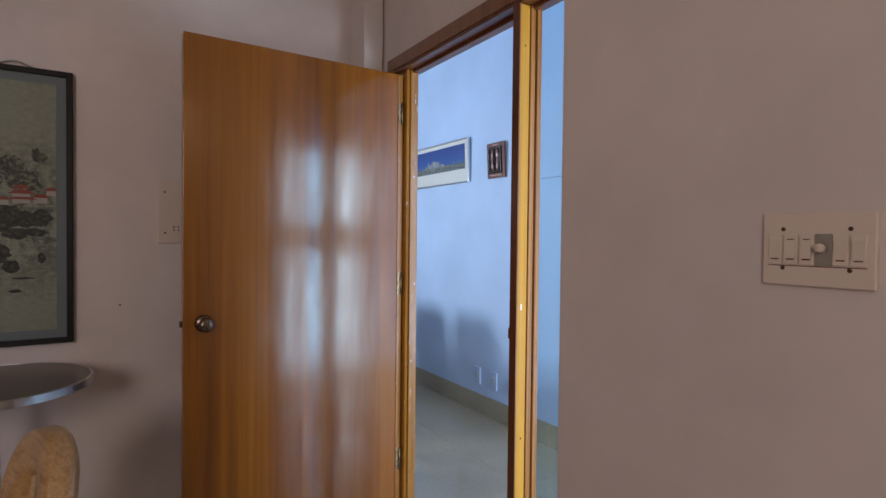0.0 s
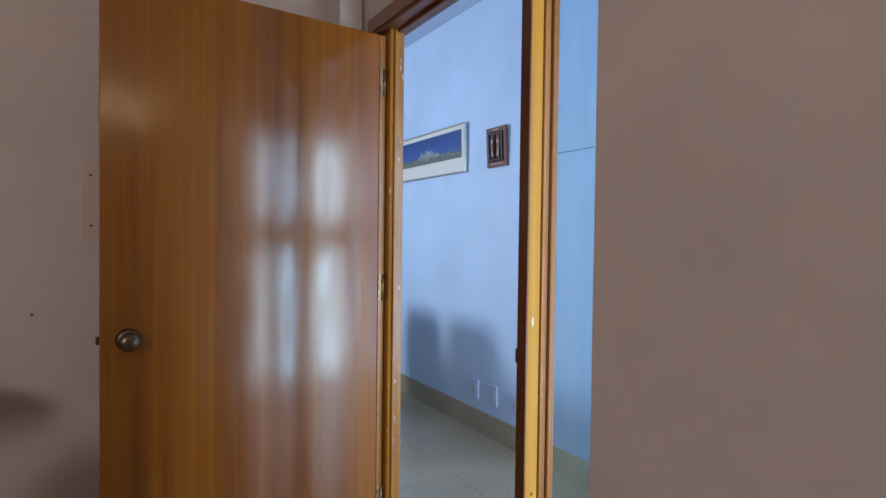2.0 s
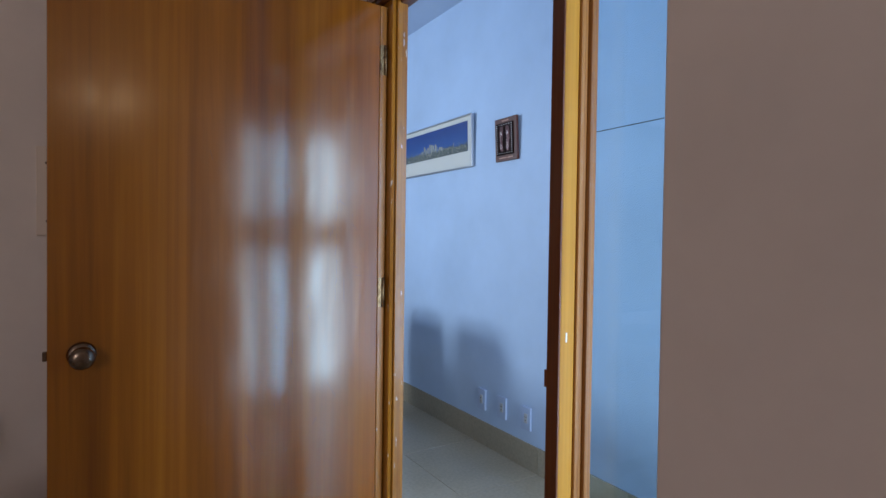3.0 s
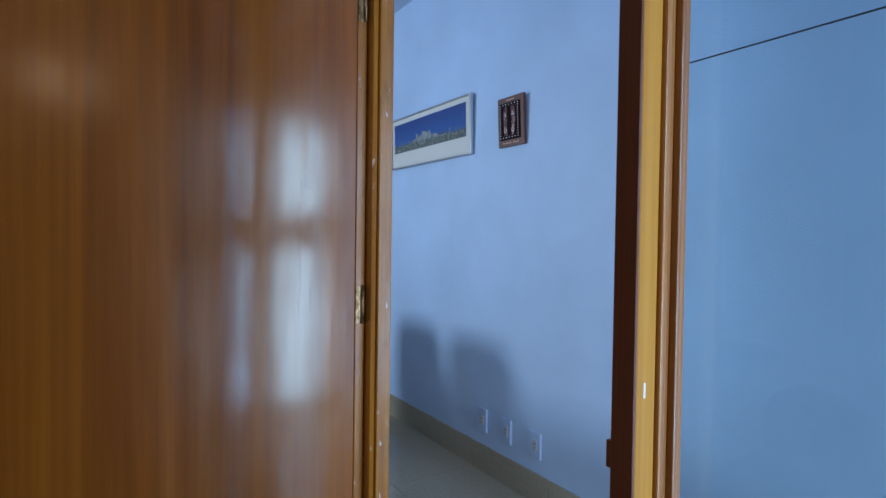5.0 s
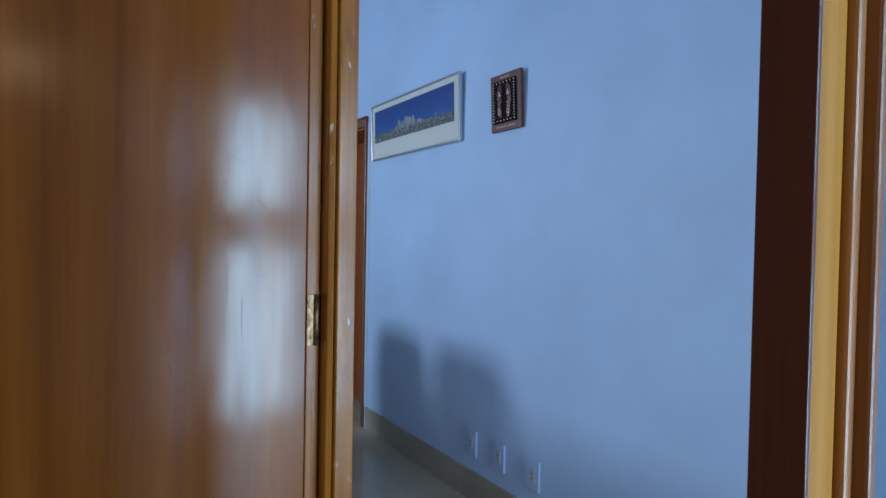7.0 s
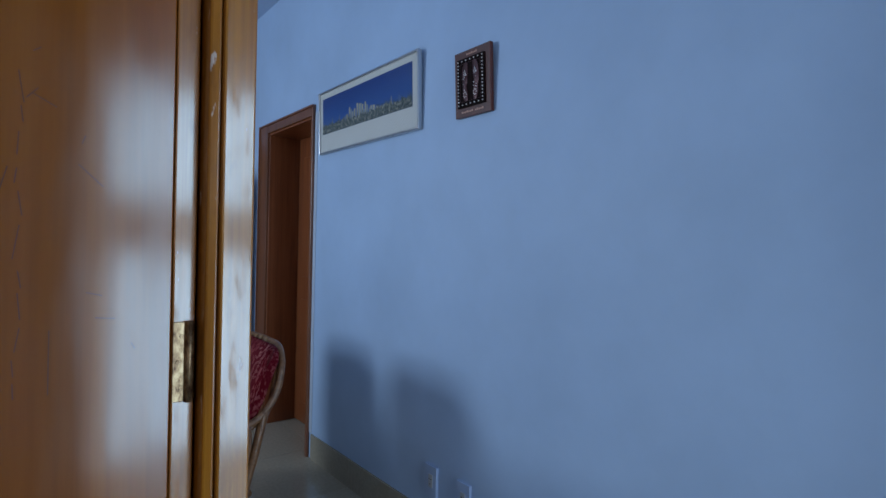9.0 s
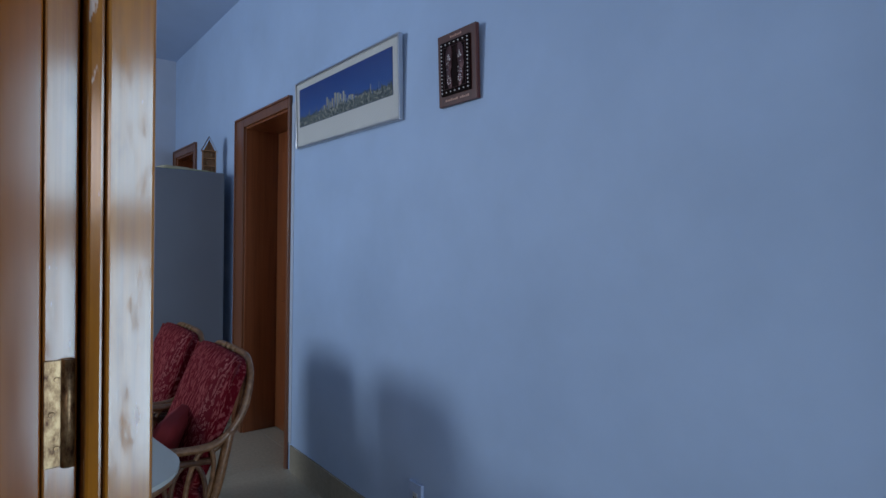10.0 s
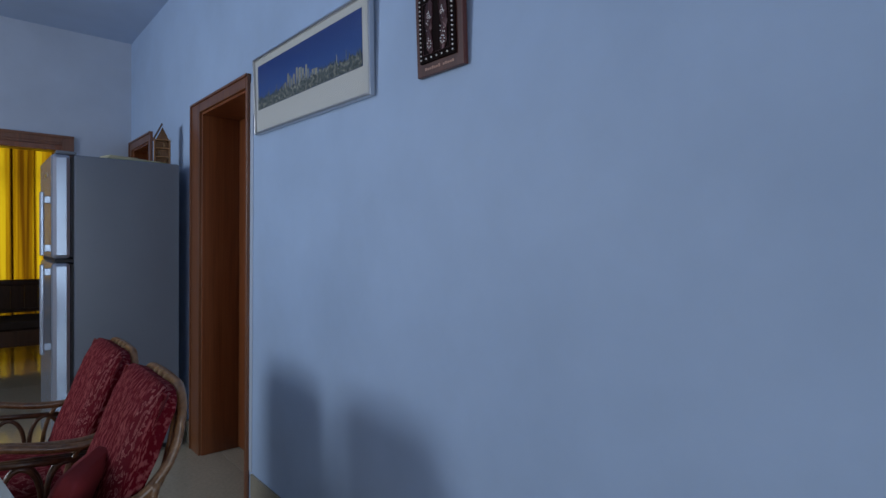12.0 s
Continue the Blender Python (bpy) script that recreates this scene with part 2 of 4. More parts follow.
def sky_print():
    m = principled("sky_print", (0.02, 0.06, 0.3), 0.4)
    sep = node(m, "ShaderNodeSeparateXYZ")
    link(m, coords(m), sep.inputs[0])
    mr = node(m, "ShaderNodeMapRange")
    for key, val in (("From Min", 0.10), ("From Max", 0.30)):
        mr.inputs[key].default_value = val
    link(m, sep.outputs["Z"], mr.inputs["Value"])
    link(m, ramp(m, mr.outputs[0], [(0.0, (0.085, 0.16, 0.33)), (0.40, (0.010, 0.075, 0.30)), (1.0, (0.004, 0.036, 0.21))]), base(m))
    return m


M_SKYPRINT = sky_print()

M_FRIDGE = paint("fridge_side", (0.175, 0.20, 0.24), 0.03, 0.22)
M_FRIDGEDOOR = principled("fridge_door", (0.36, 0.39, 0.46), 0.24, 0.6)
M_RUBBER = principled("gasket", (0.02, 0.02, 0.022), 0.6)
M_RATTAN = wood("rattan_cane", (0.13, 0.055, 0.020), (0.22, 0.105, 0.040), (0.33, 0.17, 0.075), 0.38, coat=0.2, grain=(30, 30, 30), fine=(90, 90, 90))
M_CANEDARK = wood("dark_cane", (0.06, 0.026, 0.012), (0.11, 0.05, 0.022), (0.16, 0.075, 0.034), 0.4, coat=0.2, grain=(30, 30, 30), fine=(90, 90, 90))
M_BIND = paint("cane_binding", (0.26, 0.15, 0.065), 0.2)
M_REDCLOTH = paint("plain_red_cloth", (0.20, 0.016, 0.018), 0.2, 0.8)
M_GLASSTOP = principled("pale_table_glass", (0.46, 0.48, 0.44), 0.16, 0.0, 0.3)
M_TRAY = paint("dark_tray", (0.10, 0.095, 0.09), 0.15, 0.25)
M_PAPER = paint("old_paper", (0.55, 0.52, 0.36), 0.15, 0.7)
M_PAPER2 = paint("green_cover", (0.30, 0.34, 0.18), 0.15, 0.5)
M_SETTEE = wood("settee_wood", (0.05, 0.018, 0.006), (0.085, 0.032, 0.011), (0.13, 0.050, 0.018), 0.5)
M_SEATCLOTH = paint("dark_seat_cloth", (0.05, 0.03, 0.02), 0.2, 0.85)


def damask():
    """Burgundy cloth with pale vertical flecks and a scrolled border."""
    m = principled("damask_cloth", (0.2, 0.02, 0.03), 0.85, spec=0.08)
    fleck = ramp(m, noise_tex(m, coords(m, (60, 150, 42)), 1.0, 3, 0.5, 0.1), [(0.49, (0, 0, 0)), (0.60, (1, 1, 1))])
    weave = noise_tex(m, coords(m, (300, 300, 300)), 1.0, 2)
    scroll = ramp(m, noise_tex(m, coords(m, (22, 22, 22)), 1.0, 2, 0.5, 2.5), [(0.53, (0, 0, 0)), (0.56, (1, 1, 1)), (0.62, (0.2, 0.2, 0.2))])
    sep = node(m, "ShaderNodeSeparateXYZ")
    link(m, coords(m), sep.inputs[0])
    neg = node(m, "ShaderNodeMath")
    neg.operation = "MULTIPLY"
    neg.inputs[1].default_value = -1.0
    link(m, sep.outputs["Y"], neg.inputs[0])
    edge = ramp(m, neg.outputs[0], [(0.118, (0, 0, 0)), (0.124, (1, 1, 1)), (0.205, (1, 1, 1)), (0.21, (0, 0, 0))])
    plain = mixed(m, (0.105, 0.003, 0.008), (0.26, 0.060, 0.060), fleck)
    bord = mixed(m, (0.105, 0.005, 0.010), (0.34, 0.12, 0.11), scroll)
    link(m, mixed(m, plain, bord, edge), base(m))
    bump(m, weave, 0.25, 0.003)
    return m


M_DAMASK = damask()


def curtain_cloth():
    m = bpy.data.materials.new("yellow_curtain_cloth")
    m.use_nodes = True
    t = m.node_tree
    b = t.nodes["Principled BSDF"]
    b.inputs["Base Color"].default_value = (0.34, 0.16, 0.015, 1)
    b.inputs["Roughness"].default_value = 0.7
    tr = t.nodes.new("ShaderNodeBsdfTranslucent")
    tr.inputs["Color"].default_value = (0.52, 0.30, 0.004, 1)
    mx = t.nodes.new("ShaderNodeMixShader")
    mx.inputs[0].default_value = 0.50
    # shade and glow of the folds painted into the colour as vertical noise streaks
    fold_shade = noise_tex(m, coords(m, (11, 1, 0.12)), 1.0, 3, 0.55)
    link(m, ramp(m, fold_shade, [(0.40, (0.10, 0.042, 0.002)), (0.52, (0.42, 0.22, 0.004)), (0.60, (0.70, 0.46, 0.012))]), tr.inputs["Color"])
    t.links.new(b.outputs[0], mx.inputs[1])
    t.links.new(tr.outputs[0], mx.inputs[2])
    t.links.new(mx.outputs[0], t.nodes["Material Output"].inputs["Surface"])
    return m


M_CURTAIN = curtain_cloth()

# ---------------------------------------------------------------- mesh helpers


def add_box(bm, lo, hi, m=None, bevel=0.0, seg=2):
    x0, y0, z0 = lo
    x1, y1, z1 = hi
    ret = bmesh.ops.create_cube(bm, size=1.0)
    vs = ret["verts"]
    bmesh.ops.scale(bm, vec=(x1 - x0, y1 - y0, z1 - z0), verts=vs)
    bmesh.ops.translate(bm, vec=((x0 + x1) / 2, (y0 + y1) / 2, (z0 + z1) / 2), verts=vs)
    if m is not None:
        bmesh.ops.transform(bm, matrix=m, verts=vs)
    if bevel:
        es = list({e for v in vs for e in v.link_edges})
        bmesh.ops.bevel(bm, geom=es, offset=bevel, segments=seg, affect="EDGES", profile=0.5)
    return bm


def box_bm(lo, hi, m=None, bevel=0.0, seg=2):
    return add_box(bmesh.new(), lo, hi, m, bevel, seg)


def add_cyl(bm, p, q, r0, r1=None, n=16):
    p, q = Vector(p), Vector(q)
    d = q - p
    mat = Matrix.Translation((p + q) / 2) @ d.to_track_quat("Z", "Y").to_matrix().to_4x4()
    bmesh.ops.create_cone(bm, cap_ends=True, segments=n, radius1=r0, radius2=r0 if r1 is None else r1, depth=d.length, matrix=mat)
    return bm


def cyl_bm(p, q, r0, r1=None, n=16):
    return add_cyl(bmesh.new(), p, q, r0, r1, n)


def add_tube(bm, pts, r, n=8, closed=False):
    """A round bar swept along points."""
    pts = [Vector(p) for p in pts]
    rings = []
    N = len(pts)
    ref = Vector((0.13, 0.37, 0.92)).normalized()
    for i, p in enumerate(pts):
        a = pts[i - 1] if (i > 0 or closed) else p
        b = pts[(i + 1) % N] if (i < N - 1 or closed) else p
        t = (b - a).normalized()
        u = t.cross(ref).normalized()
        w = t.cross(u)
        rr = r(i / max(1, N - 1)) if callable(r) else r
        rings.append([bm.verts.new(p + u * rr * math.cos(2 * math.pi * k / n) + w * rr * math.sin(2 * math.pi * k / n)) for k in range(n)])
    for i in range(N if closed else N - 1):
        A, B = rings[i], rings[(i + 1) % N]
        for k in range(n):
            bm.faces.new((A[k], A[(k + 1) % n], B[(k + 1) % n], B[k]))
    if not closed:
        bm.faces.new(rings[0][::-1])
        bm.faces.new(rings[-1])
    bmesh.ops.recalc_face_normals(bm, faces=bm.faces[:])
    return bm


def tube_bm(pts, r, n=8, closed=False):
    return add_tube(bmesh.new(), pts, r, n, closed)


def curve_pts(ctrl, n=24):
    """A smooth curve through control points."""
    c = [Vector(p) for p in ctrl]
    c = [2 * c[0] - c[1]] + c + [2 * c[-1] - c[-2]]
    out = []
    k = len(c) - 3
    for i in range(k):
        p0, p1, p2, p3 = c[i:i + 4]
        m = max(2, n // k)
        for j in range(m):
            t = j / m
            out.append(0.5 * ((2 * p1) + (p2 - p0) * t + (2 * p0 - 5 * p1 + 4 * p2 - p3) * t * t + (3 * p1 - p0 - 3 * p2 + p3) * t ** 3))
    out.append(c[-2])
    return out


def prism_bm(poly, z0, z1):
    bm = bmesh.new()
    lo = [bm.verts.new((x, y, z0)) for x, y in poly]
    hi = [bm.verts.new((x, y, z1)) for x, y in poly]
    n = len(poly)
    bm.faces.new(lo[::-1])
    bm.faces.new(hi)
    for i in range(n):
        bm.faces.new((lo[i], lo[(i + 1) % n], hi[(i + 1) % n], hi[i]))
    bmesh.ops.recalc_face_normals(bm, faces=bm.faces[:])
    return bm


def mesh_of(name, bm, material, smooth=False):
    me = bpy.data.meshes.new(name)
    bm.to_mesh(me)
    bm.free()
    me.materials.append(material)
    if smooth:
        for p in me.polygons:
            p.use_smooth = True
    return me


def part(name, bm, material, parent=None, label="", smooth=False):
    ob = new(name, mesh_of(name, bm, material, smooth))
    ob.parent = parent
    return tagged(ob, label)


def thing(name, at, label, category, group="", kind="", rz=0.0):
    ob = new(name)
    ob.empty_display_size = 0.05
    ob.matrix_world = pose(*at, 0, 0, rz)
    return tagged(ob, label, category, group, kind)


def structure(name, bm, material, label, category="wall"):
    return tagged(part(name, bm, material), label, category, "", "structure")


def wall_with_openings(name, axis, at, thick, a0, a1, z1, openings, material, label):
    """A wall along x or y whose openings (a, b, z0, z1) go right through it."""
    bm = bmesh.new()

    def piece(a, b, lo, hi):
        if b - a < 1e-4 or hi - lo < 1e-4:
            return
        if axis == "y":
            add_box(bm, (at, a, lo), (at + thick, b, hi))
        else:
            add_box(bm, (a, at, lo), (b, at + thick, hi))
    pos = a0
    for a, b, lo, hi in sorted(openings):
        piece(pos, a, 0, z1)
        piece(a, b, 0, lo)
        piece(a, b, hi, z1)
        pos = b
    piece(pos, a1, 0, z1)
    return structure(name, bm, material, label)


# ---------------------------------------------------------------- structure
XW = 2.305       # the long wall of the corridor and dining room
XB = 0.993       # bedroom side of the wall with the switch plate
YB = 1.391       # its free end
YN = 2.955       # bedroom side of the wall behind the open door
YF = 7.27        # far wall of the dining room
H = 2.83         # ceiling height

wall_with_openings("wall_east", "y", XW, 0.30, -0.2, YF, H, [(4.775, 5.48, 0.0, 1.98), (6.62, 7.20, 0.0, 1.97)], M_WALL,
                   "long pale blue painted corridor and dining room wall")
structure("wall_bedroom_east", box_bm((XB, -1.3, 0), (XB + 0.035, YB, H), None, 0.004, 1), M_WALL_BED, "plain off-white bedroom wall beside the door")
structure("wall_door_pier", prism_bm([(1.118, 2.705), (1.205, 2.70), (1.205, 3.09), (1.135, 3.09)], 0, H), M_WALL_BED, "narrow wall pier behind the open door")
structure("wall_over_door", prism_bm([(1.108, 1.26), (1.205, 1.26), (1.205, 2.70), (1.118, 2.705)], 2.14, H), M_WALL_BED, "painted wall above the wooden door frame")
structure("wall_corner_column", box_bm((1.013, 2.764, 0), (1.112, YN - 0.002, H), None, 0.004), M_WALL_BED, "plastered corner column behind the open door")
structure("wall_bedroom_north", box_bm((-2.6, YN, 0), (1.130, 3.09, H)), M_WALL_BED, "off-white bedroom wall with a framed painting")
structure("wall_bedroom_west", box_bm((-2.75, -1.45, 0), (-2.6, 3.09, H)), M_WALL_BED, "plain bedroom wall")
wall_with_openings("wall_bedroom_south", "x", -1.45, 0.15, -2.6, XB, H, [(-2.35, -1.05, 1.2, 2.45)], M_WALL_BED, "bedroom wall with a window")
wall_with_openings("wall_corridor_south", "x", 0.05, 0.15, XB + 0.036, XW, H, [(1.36, 2.20, 0.03, 2.10)], M_WALL, "end wall of the corridor with a glazed door")
wall_with_openings("wall_dining_west", "y", -1.95, 0.15, 3.09, YF, H, [(5.05, 6.35, 1.15, 2.45)], M_WALL, "dining room wall with a window")
wall_with_openings("wall_dining_north", "x", YF, 0.15, -1.95, XW + 0.3, H, [(-0.2, 1.845, 0, 1.955)], M_WALL_FAR, "pale blue far wall with a wide wood-framed opening")
structure("wall_lounge_east", box_bm((2.6, YF + 0.15, 0), (2.75, 11.2, H)), M_WALL, "plain lounge wall")
structure("wall_lounge_west", box_bm((-1.4, YF + 0.15, 0), (-1.25, 11.2, H)), M_WALL, "plain lounge wall")
wall_with_openings("wall_lounge_north", "x", 11.05, 0.15, -1.25, 2.6, H, [(0.0, 2.4, 0.3, 2.65)], M_WALL, "lounge wall with a curtained window")
structure("ceiling_bedroom", box_bm((-2.75, -1.45, H), (1.205, 3.09, H + 0.2)), M_CEIL, "plain white ceiling", "ceiling")
structure("ceiling_hall", box_bm((-1.95, 3.09, H), (2.75, 11.2, H + 0.2)), M_CEILB, "plain pale blue ceiling of the dining room", "ceiling")
structure("ceiling_corridor", box_bm((1.205, -0.2, H), (2.75, 3.09, H + 0.2)), M_CEILB, "plain pale blue ceiling of the corridor", "ceiling")
floor = structure("floor", box_bm((-2.8, -2.4, -0.12), (2.9, 11.3, -0.010)), M_GROUT, "polished beige floor tiles on a grout bed", "floor")

# ---------------------------------------------------------------- door frame
FRAME = Matrix.Translation((1.110, 2.600, 0)) @ Matrix.Rotation(radians(-90), 4, "Z")
# local x runs from the hinge side to the post, local y points into the corridor
DW = 0.856
GLZ = 0.091
door_frame = thing("door_frame", (1.1, 2.1, 0), "varnished golden wooden door frame with a narrow glazed sidelight", "door frame", "", "structure")


def fpart(name, boxes, material, label="", bevel=0.003):
    bm = bmesh.new()
    for lo, hi in boxes:
        add_box(bm, lo, hi, FRAME, bevel)
    ob = part(name, bm, material, door_frame, label)
    ob.matrix_parent_inverse = door_frame.matrix_world.inverted()
    return ob


fpart("hinge_jamb", [((-0.103, 0.002, 0), (-0.043, 0.094, 2.14))], M_FRAME)


def fprism(name, poly, z1, material, label):
    """An upright moulding of the frame with the given plan."""
    bm = prism_bm(poly, 0, z1)
    es = [e for e in bm.edges if abs(e.verts[0].co.z - e.verts[1].co.z) > 0.5]
    bmesh.ops.bevel(bm, geom=es, offset=0.003, segments=2, affect="EDGES", profile=0.5)
    bmesh.ops.transform(bm, matrix=FRAME, verts=bm.verts[:])
    ob = part(name, bm, material, door_frame, label)
    ob.matrix_parent_inverse = door_frame.matrix_world.inverted()


fprism("door_stop", [(-0.043, 0.0405), (0.062, 0.0405), (0.062, 0.080), (-0.043, 0.080)], 2.072, M_JAMB, "worn glossy wooden door stop with chipped varnish")
fprism("rebate_strip", [(-0.043, 0.027), (0.048, 0.027), (0.053, 0.0400), (-0.043, 0.0400)], 2.072, M_JAMB, "golden moulded strip beside the stop")
fpart("mullion_post", [((DW, 0.003, 0), (DW + 0.033, 0.0435, 2.07)), ((DW, 0.0435, 0), (DW + 0.0255, 0.050, 2.07)), ((DW - 0.004, 0.050, 0), (DW + 0.028, 0.100, 2.07))], M_FRAME, "golden varnished wooden post")
fpart("glazing_bead", [((DW + 0.026, 0.0440 + k * 0.0116, 0.0), (DW + 0.039 + 0.003 * k - 0.006 * (k % 2), 0.0550 + k * 0.0116, 2.07)) for k in range(4)], M_RIB, "fluted wooden glazing bead", 0.0028)
fpart("post_face", [((DW - 0.001, -0.002, 0), (DW + 0.034, 0.003, 2.07))], M_BROWN, "dark brown varnished face of the post", 0.001)
fpart("head_rail", [((-0.043, 0.003, 2.072), (1.315, 0.094, 2.14)), ((0.008, 0.052, 2.058), (1.315, 0.092, 2.074))], M_BROWN, "brown varnished head rail")
fpart("head_face", [((-0.10, -0.004, 2.085), (1.315, 0.003, 2.142))], M_FRAMEB, "brown varnished head moulding", 0.002)
fpart("end_jamb", [((1.316, 0.0, 0), (1.336, 0.094, 2.14))], M_FRAME)
fpart("strike_plate", [((DW - 0.010, 0.000, 0.955), (DW + 0.004, 0.030, 0.992))], M_BROWN, "small dark strike plate", 0.001)
for zz in (1.93, 0.62):
    fpart("nail_hole", [((DW + 0.0332, 0.022, zz), (DW + 0.0342, 0.027, zz + 0.006))], M_BLACK, "", 0)
fpart("chip", [((DW + 0.0325, 0.018, 1.055), (DW + 0.0337, 0.022, 1.075))], M_WHITEPL, "pale chip in the varnish", 0)
for z0, z1 in ((0.0, 1.4965), (1.4985, 2.06)):
    pane = fpart("sidelight_pane", [((DW + 0.03, GLZ, z0), (1.315, GLZ + 0.004, z1))], M_PANE, "clear glass pane", 0)
    pane.visible_shadow = False
fpart("pane_joint", [((DW + 0.03, GLZ - 0.0005, 1.4970), (1.315, GLZ + 0.0035, 1.4978))], M_BLACK, "thin dark joint between two panes", 0)

# ---------------------------------------------------------------- open door leaf
LEAF = Matrix.Translation((1.134, 2.584, 0)) @ Matrix.Rotation(radians(182.4), 4, "Z")
# local x runs from the hinges to the free edge, local y < 0 is the side turned to the dining room wall
door = thing("door", (1.152, 2.585, 0), "glossy varnished flush wooden door standing wide open", "door")
LW = 0.939


def dpart(name, bm, material, parent=None, label="", smooth=False):
    bmesh.ops.transform(bm, matrix=door.matrix_world.inverted() @ LEAF, verts=bm.verts[:])
    return part(name, bm, material, parent or door, label, smooth)


dpart("leaf", box_bm((0.0280, -0.040, 0.012), (LW, 0.0, 2.052), None, 0.0015), M_LEAF, None, "orange-brown veneer leaf with vertical grain")
dpart("lipping", box_bm((0.0, -0.040, 0.012), (0.0268, 0.0005, 2.052), None, 0.002), M_LIP, None, "chipped solid-wood hinge edge")
for zz in (0.20, 1.03, 1.82):
    hinge = dpart("hinge", box_bm((0.011, 0.0003, zz), (0.0262, 0.0022, zz + 0.10), None, 0.0008), M_BRASS, None, "worn brass butt hinge")
    dpart("hinge_knuckle", cyl_bm((0.0075, 0.004, zz), (0.0075, 0.004, zz + 0.10), 0.0055, None, 12), M_BRASS, hinge, "", True)
    for k in range(3):
        dpart("screw", cyl_bm((0.016 + 0.004 * (k % 2), 0.002, zz + 0.018 + k * 0.032), (0.016 + 0.004 * (k % 2), 0.0034, zz + 0.018 + k * 0.032), 0.0028, 0.0022, 10), M_BRASS, hinge)
# scratches and dents in the varnish
rs = random.Random(21)
marks = [(0.150, 1.06, 1.13, 0), (0.32, 0.90, 0.97, 0), (0.45, 0.62, 0.68, 25), (0.26, 1.20, 1.206, 84), (0.74, 0.42, 0.47, -20), (0.19, 0.74, 0.80, 30), (0.56, 1.48, 1.51, 15)]
# a long split in the varnish, broken into short leaning strokes
z = 1.06
while z < 1.43:
    step = rs.uniform(0.012, 0.040)
    marks.append((0.179 + rs.uniform(-0.003, 0.003), z, z + step, rs.uniform(-9, 9)))
    z += step * rs.uniform(0.95, 1.9)
# side strokes, a long slanting scratch and scuffs near the hinge edge
marks += [(0.157, 1.366, 1.390, 62), (0.168, 1.376, 1.392, -40), (0.114, 1.285, 1.318, 46), (0.098, 1.130, 1.150, 84), (0.109, 1.160, 1.176, 75)]
marks += [(0.258, 1.064, 1.080, 30), (0.372, 0.982, 0.998, 20), (0.272, 1.040, 1.052, -50), (0.217, 0.905, 0.917, 40), (0.324, 0.870, 0.890, 15), (0.421, 0.812, 0.828, -25)]
marks += [(rs.uniform(0.06, 0.40), z, z + rs.uniform(0.006, 0.03), rs.uniform(-60, 60)) for z in [rs.uniform(0.55, 1.5) for _ in range(10)]]
for x, z0, z1, tilt in marks:
    bm = box_bm((-0.0006, 0.0, -(z1 - z0) / 2), (0.0006, 0.0002, (z1 - z0) / 2), pose(x, 0, (z0 + z1) / 2, 0, tilt, 0))
    dpart("scratch", bm, M_BROWN)
kx, kz = LW - 0.072, 0.958
knob = dpart("knob_rose", cyl_bm((kx, 0.0, kz), (kx, 0.008, kz), 0.033, 0.027, 28), M_KNOB, None, "tarnished metal knob rose", True)
bm = bmesh.new()
prof = [(0.008, 0.013), (0.022, 0.012), (0.030, 0.017), (0.040, 0.026), (0.052, 0.029), (0.062, 0.025), (0.067, 0.015), (0.0675, 0.0)]
rings = [[bm.verts.new((kx + r * math.cos(a * math.tau / 24), d, kz + r * math.sin(a * math.tau / 24))) for a in range(24)] for d, r in prof[:-1]]
for A, B in zip(rings, rings[1:]):
    for k in range(24):
        bm.faces.new((A[k], A[(k + 1) % 24], B[(k + 1) % 24], B[k]))
bm.faces.new(rings[-1])
bmesh.ops.recalc_face_normals(bm, faces=bm.faces[:])
dpart("knob", bm, M_KNOB, knob, "round tarnished metal door knob", True)
dpart("latch", box_bm((LW, -0.027, kz - 0.012), (LW + 0.010, -0.013, kz + 0.012), None, 0.002), M_KNOB, None, "metal latch bolt")
dpart("far_knob", cyl_bm((kx, -0.04, kz), (kx, -0.085, kz), 0.024, 0.020, 20), M_KNOB, None, "", True)

# ---------------------------------------------------------------- windows and light sources


def window(name, m, w, h, cols, rows, label, fw=0.05):
    """A wooden window in its opening; local x across, z up, y through the wall."""
    win = thing(name, (0, 0, 0), label, "window", "", "structure")
    win.matrix_world = m
    bm = bmesh.new()
    for lo, hi in (((0, -0.03, 0), (fw, 0.03, h)), ((w - fw, -0.03, 0), (w, 0.03, h)), ((fw, -0.03, 0), (w - fw, 0.03, fw)), ((fw, -0.03, h - fw), (w - fw, 0.03, h))):
        add_box(bm, lo, hi, None, 0.004)
    part("window_frame", bm, M_FRAMEB, win)
    iw, ih = (w - 2 * fw), (h - 2 * fw)
    for c in range(1, cols):
        x = fw + iw * c / cols
        part("mullion", box_bm((x - 0.02, -0.02, fw), (x + 0.02, 0.02, h - fw), None, 0.003), M_FRAMEB, win)
    for r in range(1, rows):
        z = fw + ih * r / rows
        part("transom", box_bm((fw, -0.018, z - 0.02), (w - fw, 0.018, z + 0.02), None, 0.003), M_FRAMEB, win)
    p = part("pane", box_bm((fw, -0.003, fw), (w - fw, 0.003, h - fw)), M_PANE, win)
    p.visible_shadow = False
    return win


